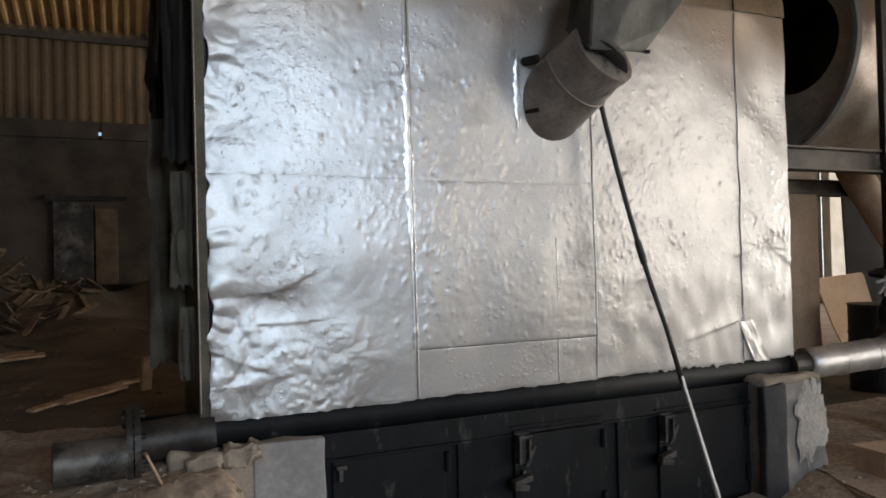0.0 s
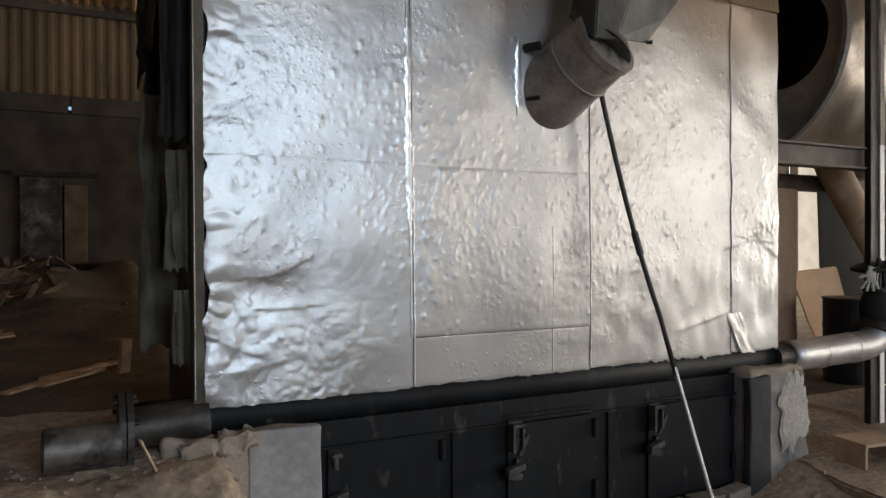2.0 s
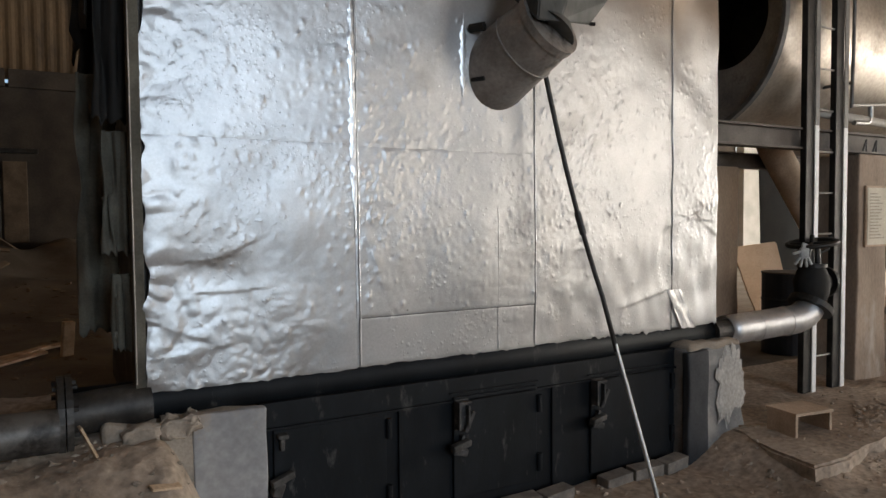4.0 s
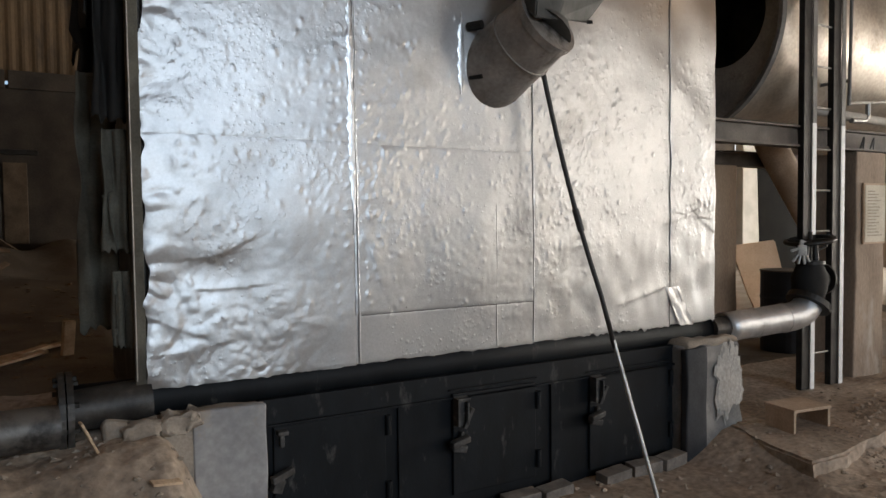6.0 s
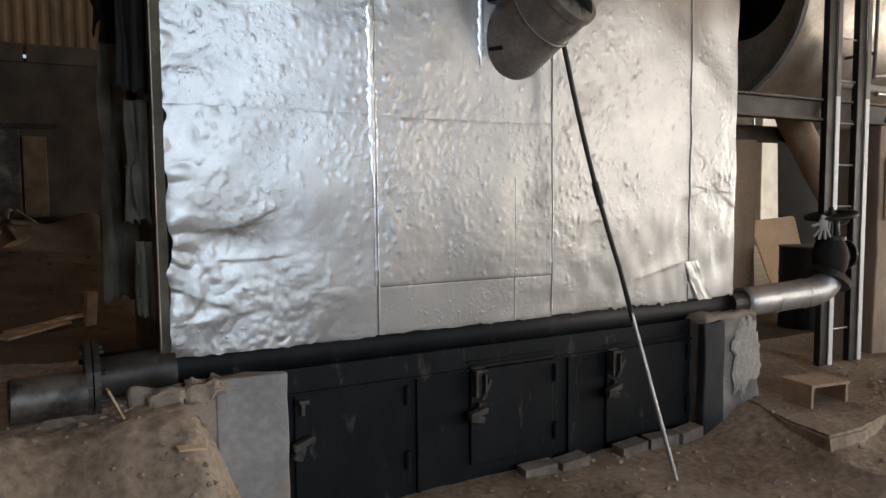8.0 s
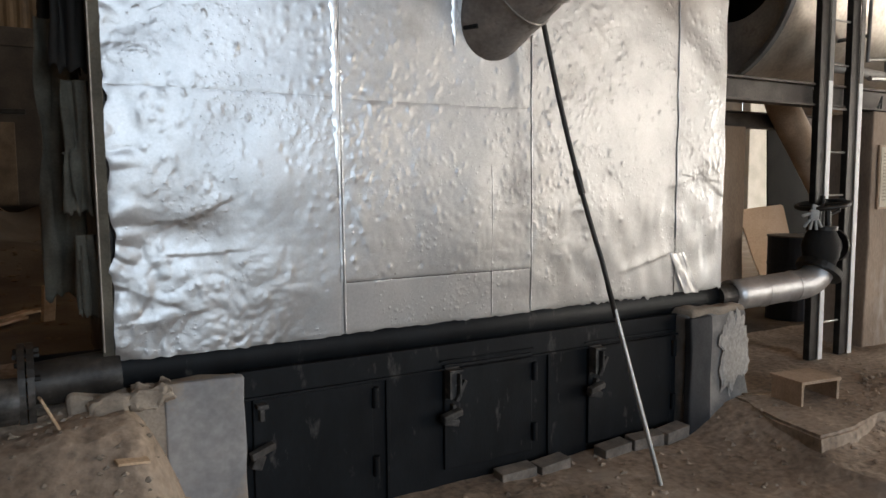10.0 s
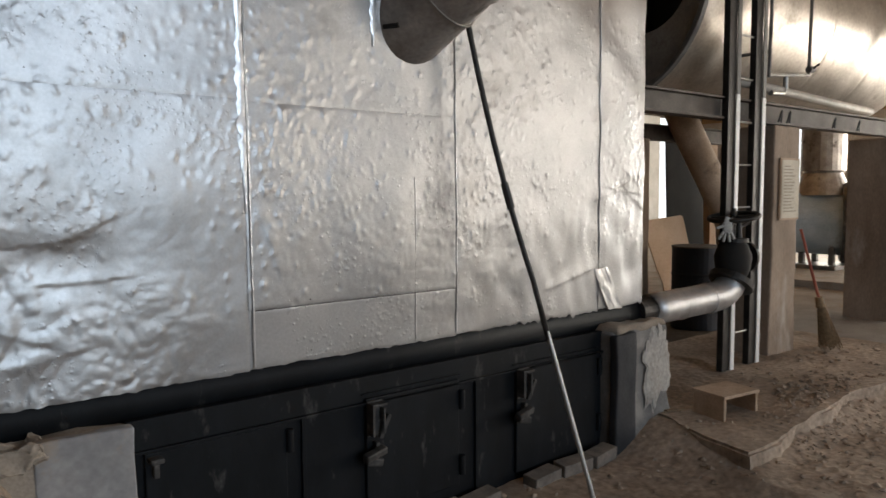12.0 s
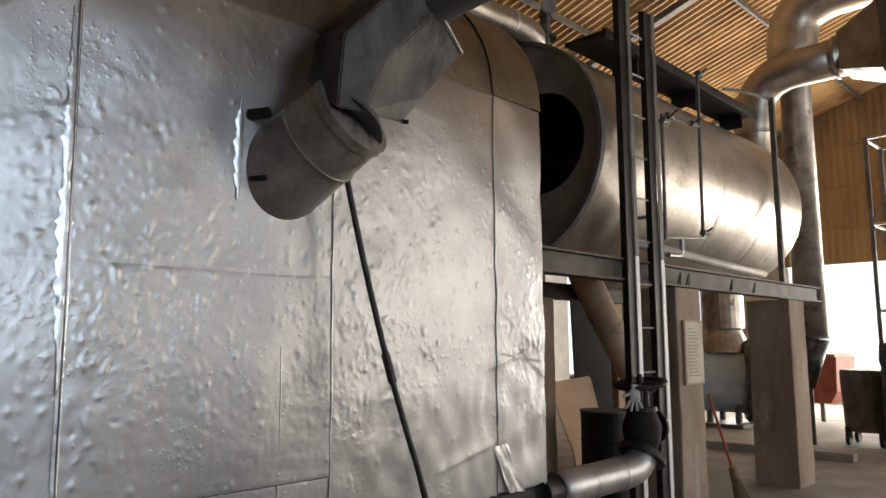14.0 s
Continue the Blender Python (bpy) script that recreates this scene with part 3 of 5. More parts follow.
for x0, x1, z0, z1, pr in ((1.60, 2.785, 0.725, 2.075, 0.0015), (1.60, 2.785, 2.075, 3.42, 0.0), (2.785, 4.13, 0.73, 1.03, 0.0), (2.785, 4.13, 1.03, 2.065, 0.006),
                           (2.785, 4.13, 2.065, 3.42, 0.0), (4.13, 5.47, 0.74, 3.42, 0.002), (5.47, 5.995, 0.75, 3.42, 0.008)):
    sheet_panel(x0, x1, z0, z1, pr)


def seam(x, z0, z1, w, h, lean=0.0):
    n = int((z1 - z0) / 0.015)

    def f(u, v):
        z = z0 + (z1 - z0) * v
        k = w * (1 + 0.35 * nz(x, 0, z, 3, 1) + (0.5 * nz(x, 0, z, 14, 2) + 0.9 * nz(x, 0, z, 40, 6) if w > 0.03 else 0)) * (lerp(0.2, 1, min(v, 1 - v) / 0.3) if w > 0.03 else 1)
        xx = x + lean * (v - 0.5) + (u - 0.5) * k
        return Vector((xx, WALL_Y - 0.004 - dent(xx, z) - h * math.cos((u - 0.5) * math.pi) * (1 + 0.4 * nz(x, 1, z, 6)), z))
    return part("seam_strip", grid(6, n, f), M_SEAM if w > 0.03 else M_ALU, boiler, smooth=True)


seam(2.775, 1.52, 3.15, 0.042, 0.0025, -0.02)
seam(2.80, 0.74, 3.3, 0.014, 0.005, -0.02)
seam(4.13, 0.75, 3.4, 0.014, 0.005)
part("joint_gap", grid(140, 1, lambda u, v: Vector((2.82 + 1.3 * u, WALL_Y - 0.0075 - dent(2.82 + 1.3 * u, 1.03), 1.026 + 0.0045 * v + 0.002 * nz(u * 40, 0, 0, 1)))), M_DARK, boiler, "dark open lap joint")
seam(3.82, 0.74, 1.7, 0.008, 0.002)
seam(5.47, 1.17, 3.4, 0.016, 0.007)
seam(3.555, 2.42, 2.95, 0.045, 0.004)
part("patch_plate", thicken(grid(8, 14, lambda u, v: Vector((5.42 + 0.13 * u + 0.13 * (1 - v) + 0.008 * nz(u, 0, v, 6), WALL_Y - 0.035 - 0.004 * nz(u * 2, 0, v * 2, 1.5, 4) + 0.035 * v - 0.02 * u, 0.745 + 0.31 * v + 0.01 * nz(u, 0, v, 4, 8)))), 0.003), M_SEAM, boiler, "bright new metal patch")

# arched roof of the casing, in strips that overlap
for x0, x1, k in ((1.58, 2.79, 0.0), (2.785, 4.13, 0.006), (4.125, 5.475, 0.0), (5.465, 6.0, 0.012)):
    def roof_strip(u, v, x0=x0, x1=x1, k=k):
        a = math.pi * v
        x = x0 + (x1 - x0) * u
        r = 1 + 0.012 * nz(x, math.cos(a), math.sin(a), 3)
        return Vector((x, WALL_Y + DEPTH / 2 - (DEPTH / 2 + k) * math.cos(a) * r, SHOULDER + (ARCH_H + k) * math.sin(a) * r))
    part("roof_sheet", grid(int((x1 - x0) / 0.06), 40, roof_strip), M_ROOFSHEET, boiler, "silver roof sheet coloured with the hall roof's brown reflection", smooth=True)
for x in (1.62, 5.93):
    part("end_plate", grid(2, 24, lambda u, v, x=x: Vector((x, WALL_Y + 0.02 + (DEPTH - 0.04) * v, 0.5 + (SHOULDER - 0.5 + ARCH_H * math.sin(math.acos(max(-1, min(1, 1 - 2 * v))))) * u))), M_SOOT if x < 3 else M_ALU_DULL, boiler, "sooty end plate")
# folded edge strip at the dark end
part("corner_flashing", box(1.545, 1.60, WALL_Y - 0.012, WALL_Y + 0.1, 0.74, 3.42, 0.004), M_CLOTH, boiler, "dull folded corner strip")
part("corner_bead", rod((1.552, WALL_Y - 0.016, 0.78), (1.545, WALL_Y - 0.016, 3.4), 0.004, n=8), M_RAIL, boiler)


def hanging(y0, y1, z0, z1, x, mat, o):
    def f(u, v):
        y, z = y0 + (y1 - y0) * u, z0 + (z1 - z0) * v
        return Vector((x + 0.05 * nz(0, y, z, 2.3, o) - 0.03 * (1 - v), y + 0.06 * nz(1, y, z, 1.7, o) * (1 - v), z + 0.08 * nz(0, y * 3, 0, 2, o) * (1 - v)))
    return part("hanging_sheet", thicken(grid(12, 40, f), 0.006), mat, boiler, "torn dirty insulation sheet", smooth=True)


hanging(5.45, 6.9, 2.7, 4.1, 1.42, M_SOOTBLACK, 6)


def flap(x0, x1, y, z0, z1, mat, o, label):
    def f(u, v):
        z = z0 + (z1 - z0) * v
        edge = 0.03 * nz(u * 2, 0, z, 3, o)
        return Vector((x0 + (x1 - x0) * u + edge * (1 - u), y + 0.05 * nz(u * 2, 3, z, 2.5, o) + 0.02 * math.sin(u * 9 + z * 2), z + 0.05 * (1 - v) ** 6 * nz(u * 3, 1, 0, 2, o)))
    return part("hanging_flap", thicken(grid(16, 50, f), 0.005), mat, boiler, label, smooth=True)


flap(1.33, 1.53, 5.75, 1.0, 2.45, M_CLOTH, 1, "torn greyish canvas flap")
flap(1.43, 1.55, 5.40, 1.45, 2.1, M_CLOTH, 4, "torn greyish canvas flap")
flap(1.45, 1.55, 5.36, 0.95, 1.35, M_CLOTH, 9, "torn greyish canvas flap")
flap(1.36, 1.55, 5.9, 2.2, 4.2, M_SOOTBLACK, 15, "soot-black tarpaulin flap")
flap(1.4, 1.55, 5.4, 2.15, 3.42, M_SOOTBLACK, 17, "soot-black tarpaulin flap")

# bottom header pipe with its flange
header = thing("header_pipe", "black header pipe under the casing with a bolted end flange", "pipe", at=(3.7, 5.29, 0.6))
part("pipe_run", tube([(1.25, 5.35, 0.665), (1.6, 5.36, 0.665), (3.5, 5.365, 0.66), (6.0, 5.35, 0.67)], 0.11, 24), M_BLACK, header, smooth=True)
part("pipe_neck", rod((1.25, 5.29, 0.655), (1.62, 5.3, 0.665), 0.105, 0.115, 64), M_SOOT, header, "rusty grey pipe end", smooth=False)
for x in (1.185, 1.222):
    part("flange", ring((x, 5.29, 0.655), (1, 0, 0), 0.2, 0.05, 0.03, 32), M_SOOT, header)
for i in range(8):
    a = math.pi * (i + 0.5) / 4
    part("bolt", rod((1.165, 5.29 + 0.165 * math.cos(a), 0.655 + 0.165 * math.sin(a)), (1.275, 5.29 + 0.165 * math.cos(a), 0.655 + 0.165 * math.sin(a)), 0.014, n=6), M_DARK, header)

# black furnace front with three fire doors
front = thing("furnace_front", "black-painted steel furnace front with latched fire doors", "furnace front", at=(3.9, 5.24, -0.3))
part("front_plate", box(2.18, 5.58, 5.215, 5.26, -0.42, 0.595, 0.004), M_BLACK, front)
part("sill_bar", box(2.2, 5.56, 5.19, 5.215, 0.44, 0.455, 0.003), M_BLACK, front)
for x0, x1, z0, z1, latch in ((2.25, 2.95, -0.3, 0.44, 2.29), (3.43, 4.1, -0.19, 0.475, 3.48), (4.59, 5.4, -0.24, 0.46, 4.64)):
    door = part("fire_door", box(x0, x1, 5.19, 5.214, z0, z1, 0.006), M_BLACK, front)
    for zc in (0.35, -0.06):
        part("hinge", rod((x1 + 0.012, 5.18, zc - 0.06), (x1 + 0.012, 5.18, zc + 0.06), 0.019, n=12), M_BLACK, door)
    if x0 < 3:
        # the first door has lost its bracket: a short stub and a bent chip of iron remain
        lb = box(latch - 0.03, latch + 0.03, 5.13, 5.192, 0.4, 0.425, 0.005)
        box(latch - 0.012, latch + 0.012, 5.15, 5.192, 0.33, 0.41, 0.004, bm=lb)
        part("latch_stub", lb, M_LATCH, door, "broken iron latch stub")
        hb = turned(box(-0.07, 0.07, -0.02, 0.02, -0.02, 0.02, 0.006), pose(latch - 0.01, 5.13, 0.18, 8, -14, 12))
        join(hb, turned(box(-0.03, 0.03, -0.03, 0.03, -0.05, 0.03, 0.008), pose(latch - 0.03, 5.15, 0.13, 4, 20, 5)))
        part("handle", hb, M_LATCH, door, "worn chipped handle lump")
        continue
    zl = 0.36
    lb = box(latch - 0.05, latch + 0.05, 5.176, 5.191, zl - 0.1, zl + 0.1, 0.004)
    box(latch - 0.05, latch - 0.035, 5.12, 5.177, zl - 0.085, zl + 0.09, 0.003, bm=lb)
    box(latch + 0.03, latch + 0.045, 5.135, 5.177, zl - 0.085, zl + 0.06, 0.003, bm=lb)
    box(latch - 0.05, latch + 0.045, 5.12, 5.177, zl + 0.08, zl + 0.095, 0.003, bm=lb)
    join(lb, turned(box(-0.012, 0.012, -0.012, 0.012, -0.07, 0.07, 0.003), pose(latch + 0.045, 5.15, zl - 0.045, 6, 22, 0)))
    part("latch_bracket", lb, M_LATCH, door, "worn dark latch bracket")
    hb = turned(box(-0.085, 0.06, -0.03, 0.02, -0.022, 0.022, 0.008), pose(latch - 0.02, 5.14, zl - 0.18, 10, -10, 8))
    join(hb, turned(box(-0.05, 0.05, -0.035, 0.03, -0.025, 0.02, 0.008), pose(latch - 0.03, 5.155, zl - 0.225, 4, 12, -6)))
    box(latch - 0.012, latch + 0.012, 5.15, 5.192, zl - 0.26, zl - 0.13, 0.004, bm=hb)
    part("handle", hb, M_LATCH, door, "worn grey handle block")
    part("door_frame_edge", box(x0 - 0.02, x1 + 0.02, 5.195, 5.216, z1 + 0.018, z1 + 0.028, 0.003), M_BLACK, door)
for x in (3.05, 4.25):
    part("frame_rib", box(x - 0.012, x + 0.012, 5.195, 5.216, -0.38, 0.44, 0.003), M_BLACK, front)


def rough_block(x0, x1, y0, y1, z0, z1, amp, o, bev=0.04, fs=1.0):
    b = bmesh.new()
    bmesh.ops.create_cube(b, size=1, matrix=Matrix.LocRotScale(((x0 + x1) / 2, (y0 + y1) / 2, (z0 + z1) / 2), None, (x1 - x0, y1 - y0, z1 - z0)))
    bmesh.ops.bevel(b, geom=b.edges[:], offset=bev, segments=3, affect="EDGES", profile=0.5)
    bmesh.ops.subdivide_edges(b, edges=b.edges[:], cuts=7, use_grid_fill=True)
    for v in b.verts:
        p = v.co
        v.co = p + Vector((nz(*p, 3 * fs, o), nz(*p, 3 * fs, o + 5), nz(*p, 3 * fs, o + 9))) * amp + Vector((nz(*p, 11 * fs, o), nz(*p, 11 * fs, o + 5), nz(*p, 11 * fs, o + 9))) * amp * 0.4
    return b


block = thing("masonry_pier", "plastered masonry pier patched grey beside the fire doors", "pier", at=(5.8, 5.5, -0.3))
core = rough_block(5.47, 6.13, 5.10, 5.9, -0.5, 0.6, 0.022, 3, 0.03, 1.4)
for v in core.verts:
    foot = lerp(1, 0, (v.co.z + 0.35) / 0.5)
    v.co.y -= 0.04 * foot if v.co.y < 5.5 else 0.0
    v.co.x += 0.02 * foot if v.co.x > 5.8 else 0.0
part("core", core, M_PIER, block, smooth=True)
part("cement_cap", rough_block(5.48, 6.11, 5.1, 5.9, 0.57, 0.63, 0.03, 31, 0.025, 2.2), M_PLASTER, block, "chipped pale cement cap", smooth=True)
part("dark_facing", rough_block(5.46, 5.69, 5.058, 5.13, -0.36, 0.585, 0.01, 17, 0.015, 2.0), M_DARKPLASTER, block, "smoke-dark plaster facing", smooth=True)


def flake(cx, cz, rx, rz, y, o, t=0.006):
    """A thin broken-edged skin of plaster on an upright face."""
    def f(u, v):
        a = 2 * math.pi * v
        k = 1 + 0.45 * nz(math.cos(a) * 2, math.sin(a) * 2, 0, 0.9, o) + 0.25 * nz(math.cos(a) * 2, math.sin(a) * 2, 1, 3.5, o)
        x, z = cx + rx * k * u * math.cos(a), cz + rz * k * u * math.sin(a)
        return Vector((x, y + 0.02 * nz(x, 0, z, 4.2, 3) - t * (1 if u < 0.9 else 0) + 0.003 * nz(x, 0, z, 30, o), z))
    return grid(12, 56, f)


part("plaster_patch", flake(5.98, 0.26, 0.17, 0.34, 5.09, 2), M_FLAKE, block, "pale flaking plaster patch")
pier = thing("masonry_footing", "crumbling brick footing with cracked cement plaster", "footing", at=(1.85, 5.4, -0.3))
part("core", rough_block(1.38, 2.2, 5.13, 5.8, -0.5, 0.59, 0.04, 8), M_PLASTER, pier, smooth=True)
part("plaster_face", rough_block(1.8, 2.19, 5.105, 5.17, -0.45, 0.605, 0.009, 12, 0.012, 2.0), M_FACE, pier, "smooth grey plaster face", smooth=True)
for x0, x1, z in ((1.46, 1.64, 0.49), (1.66, 1.84, 0.52)):
    part("brick", rough_block(x0, x1, 5.08, 5.24, z, z + 0.09, 0.04, x0, 0.02, 4.0), M_PLASTER, pier, smooth=True)

# ---- flue pipe out of the front ----
flue = thing("flue_pipe", "sooty sheet-metal flue elbow coming out of the casing", "flue pipe", at=(4.0, 5.25, 2.6))
C0, AX = Vector((3.86, 5.27, 2.64)), Vector((0.1, -0.37, 0.2)).normalized()
C1 = C0 + AX * 0.44
part("round_stub", rod(C0 - AX * 0.2, C1, 0.265, 0.225, n=40, cap=False), M_DUCT, flue, smooth=True)
part("collar", ring(C1 - AX * 0.02, AX, 0.236, 0.004, 0.05), M_DUCT, flue)
part("stub_seam", ring(C0 + AX * 0.22, AX, 0.249, 0.235, 0.008), M_RAIL, flue)
part("support_lug", rod((3.61, 5.25, 2.86), (3.66, 5.16, 2.86), 0.03, n=8), M_DARK, flue)
part("support_lug", rod((3.62, 5.25, 2.53), (3.66, 5.16, 2.53), 0.015, n=8), M_DARK, flue)
C2 = Vector((4.26, 4.76, 3.36))
EL = (C2 - C1).normalized()


def box_run(rings_at, grow=0.0):
    """A folded duct box through six-cornered sections; grow pushes each corner out from its centre."""
    c = bmesh.new()
    loops = []
    for pts in rings_at:
        mid = sum((Vector(p) for p in pts), Vector()) / len(pts)
        loops.append([c.verts.new(Vector(p) + (Vector(p) - mid).normalized() * grow) for p in pts])
    for p, q in zip(loops, loops[1:]):
        for j in range(len(p)):
            c.faces.new((p[j], p[(j + 1) % len(p)], q[(j + 1) % len(p)], q[j]))
    c.faces.new(loops[0][::-1]), c.faces.new(loops[-1])
    bmesh.ops.bevel(c, geom=c.edges[:], offset=0.008, segments=2, affect="EDGES")
    return c


RIM = ((3.764, 4.98, 3.0), (3.783, 4.76, 2.82), (3.95, 4.75, 2.835), (4.274, 4.85, 2.872), (4.28, 5.1, 3.0), (3.9, 5.14, 3.08))
BEND = ((3.81, 4.98, 3.232), (3.818, 4.76, 3.195), (4.06, 4.75, 3.12), (4.43, 4.85, 3.05), (4.45, 5.1, 3.14), (3.95, 5.14, 3.3))
END = ((4.15, 4.96, 3.66), (4.2, 4.74, 3.6), (4.42, 4.735, 3.5), (4.726, 4.85, 3.388), (4.74, 5.1, 3.46), (4.25, 5.12, 3.72))
LIP = [Vector(p) + Vector((0.003, 0, 0.016)) for p in RIM]
part("box_elbow", box_run((RIM, BEND, END)), M_SOOTBOX, flue, "blackened square box elbow")
part("box_rim", box_run((RIM, LIP), 0.012), M_SOOTBOX, flue)
part("throat", rod(C1 - AX * 0.06, Vector((4.0, 4.95, 2.9)), 0.222, 0.165, n=32), M_SOOTBOX, flue)
part("rim_bolt", rod((4.27, 4.85, 2.878), (4.3, 4.83, 2.878), 0.012, n=8), M_DARK, flue)
part("dark_pipe", tube(arc((4.34, 4.93, 3.46), (4.5, 4.82, 3.72), (4.85, 4.4, 3.88), 8) + [(5.3, 4.05, 4.02), (5.9, 3.75, 4.15)], 0.16, 24), M_SOOTBLACK, flue, "soot-black round pipe", smooth=True)
part("end_flange", box_run((END, [Vector(p) + Vector((0.02, 0, 0.022)) for p in END]), 0.015), M_DUCT, flue, "scuffed end flange")

# ---- drum on its beams ----
DX0, DX1, DY, DZ, DR = 7.05, 11.9, 6.45, 3.53, 1.07
drum = thing("steam_drum", "horizontal silver-clad drum lying on steel beams", "drum", at=(9, DY, 2.42))
nb = 90


def drum_shell(u, v):
    x = DX0 + (DX1 - DX0) * u
    a = 2 * math.pi * v
    r = DR * (1 + 0.009 * nz(x, math.cos(a) * 2, math.sin(a) * 2, 1.6) + 0.004 * nz(x, math.cos(a) * 2, math.sin(a) * 2, 4.2, 8) + 0.028 * lerp(1, 0, (x - 7.15) / 0.8) * nz(x, math.cos(a) * 2, math.sin(a) * 2, 3.5, 3))
    for xs in (8.2, 9.5, 10.7):
        r -= 0.008 * max(0.0, 1 - abs(x - xs) / 0.03)
    return Vector((x, DY + r * math.sin(a), DZ + r * math.cos(a)))


part("jacket", grid(160, 72, drum_shell), M_ALU_DULL, drum, smooth=True)
part("dished_end", grid(10, 48, lambda u, v: Vector((DX1 + 0.35 * math.sin(u * math.pi / 2), DY + DR * math.cos(u * math.pi / 2) * math.sin(2 * math.pi * v), DZ + DR * math.cos(u * math.pi / 2) * math.cos(2 * math.pi * v)))), M_ALU_DULL, drum, smooth=True)
# open smoke-box end with an off-centre manhole
HC, HR = (6.07, 3.56), 0.48


def front_plate(u, v):
    a = 2 * math.pi * v
    oy, oz = DY + DR * math.sin(a), DZ + DR * math.cos(a)
    iy, iz = HC[0] + HR * math.sin(a), HC[1] + HR * math.cos(a)
    return Vector((DX0 + 0.05 * u, oy + (iy - oy) * u, oz + (iz - oz) * u))


part("end_ring", grid(4, 64, front_plate), M_RING, drum, "dark grey steel end ring", smooth=False)
part("manhole", grid(3, 48, lambda u, v: Vector((DX0 + 0.05 + 0.7 * u, HC[0] + HR * (1 - 0.05 * u) * math.sin(2 * math.pi * v), HC[1] + HR * (1 - 0.05 * u) * math.cos(2 * math.pi * v)))), M_DARK, drum, "dark open manhole")
part("back_disc", ring((DX0 + 0.72, HC[0], HC[1]), (1, 0, 0), HR, 0.0005, 0.02, 40), M_DARK, drum)
part("rim_band", ring((DX0 - 0.01, DY, DZ), (1, 0, 0), DR + 0.012, DR - 0.03, 0.06, 64), M_STEEL, drum)


def i_beam(name, x0, x1, y, z0, z1, label):
    b = box(x0, x1, y - 0.07, y + 0.07, z1 - 0.02, z1, 0.003)
    box(x0, x1, y - 0.07, y + 0.07, z0, z0 + 0.02, 0.003, bm=b)
    box(x0, x1, y - 0.012, y + 0.012, z0 + 0.02, z1 - 0.02, bm=b)
    return single(name, b, M_BEAM, label, "beam", "beams under the drum")


i_beam("steel_beam", 5.9, 12.15, 5.36, 2.235, 2.43, "grey steel beam carrying the drum along its length")
i_beam("steel_beam", 5.9, 12.15, 7.3, 2.235, 2.43, "grey steel beam carrying the drum along its length")
for x, w in ((8.1, 0.5), (10.98, 0.52)):
    for y in (5.3, 7.05):
        b = box(x, x + w, y, y + 0.52, -0.2, 2.23, 0.015)
        bmesh.ops.subdivide_edges(b, edges=[e for e in b.edges if e.calc_length() > 0.3], cuts=9, use_grid_fill=True)
        for v in b.verts:
            v.co += Vector((nz(*v.co, 4, 1), nz(*v.co, 4, 4), 0)) * 0.012
        single("concrete_column", b, M_COLUMN, "square brown-stained concrete column under the steel beam", "column", "columns under the drum")

# ---- ladder ----
ladder = thing("ladder", "tall steel ladder with channel rails standing by the drum", "ladder", at=(7.55, 5.3, 0))
for x, top in ((7.33, 5.3), (7.775, 4.78)):
    b = box(x - 0.14, x - 0.02, 5.255, 5.315, 0, top, 0.006)
    # Dark colour stands for the shaded sides of the rail.
    rail = part("rail", b, M_DARK, ladder)
    part("upper_edge", box(x - 0.03, x + 0.03, 5.24, 5.25, 2.452, top, 0.002), M_STEEL, rail)
    # White puts the daylight on the edge below the beam into its colour.
    part("lit_edge", box(x - 0.03, x + 0.03, 5.24, 5.25, 0, 2.45, 0.002), M_EDGE_LIT, rail, "rail front edge with the daylight on it coloured white")
for i in range(12):
    z = 0.32 + 0.38 * i
    part("rung", rod((7.34, 5.285, z), (7.765, 5.285, z), 0.01, n=8), M_RAIL, ladder)

# ---- insulated drain pipe with its valve ----
drain = thing("drain_pipe", "foil-jacketed pipe running from the header to a valve", "pipe", at=(6.9, 5.3, 0.6))
part("bare_end", rod((5.98, 5.29, 0.67), (6.24, 5.29, 0.672), 0.095, n=24), M_SOOT, drain)
part("jacket", tube([(6.17, 5.29, 0.67), (6.25, 5.28, 0.672), (6.6, 5.24, 0.69), (6.85, 5.19, 0.71)] + arc((6.88, 5.18, 0.71), (7.07, 5.14, 0.73), (7.12, 5.14, 0.86), 6), 0.125, 28), M_FOIL, drain, smooth=True)
for x in (6.18, 6.5, 6.82):
    part("band", ring((x, 5.29 - (x - 6.31) * 0.18, 0.667 + (x - 6.31) * 0.075), (1, -0.18, 0.075), 0.132, 0.1, 0.015, 28), M_FOIL, drain)
VX, VY = 7.12, 5.14
valve = thing("gate_valve", "dark cast-iron gate valve with a spoked handwheel", "valve", at=(VX, VY, 0.85))
part("lower_flange", ring((VX - 0.03, VY, 0.81), (0.55, -0.05, 0.8), 0.19, 0.02, 0.05, 28), M_DARK, valve)
part("body", tube([(VX, VY, 0.88), (VX, VY, 0.95), (VX, VY, 1.05), (VX, VY, 1.15), (VX, VY, 1.2)], 0.1, 20, radii=[0.12, 0.145, 0.155, 0.12, 0.075]), M_SOOTBLACK, valve, smooth=True)
part("side_outlet", rod((VX, VY, 1.03), (VX + 0.22, VY + 0.02, 1.03), 0.09, n=20), M_DARK, valve)
part("side_flange", ring((VX + 0.2, VY + 0.02, 1.03), (1, 0, 0), 0.14, 0.02, 0.03, 24), M_DARK, valve)
part("bonnet_flange", ring((VX, VY, 1.17), (0, 0, 1), 0.125, 0.02, 0.035, 24), M_DARK, valve)
for dx in (-0.08, 0.08):
    part("yoke_arm", rod((VX + dx, VY, 1.2), (VX + dx * 0.7, VY, 1.37), 0.035, n=10), M_DARK, valve)
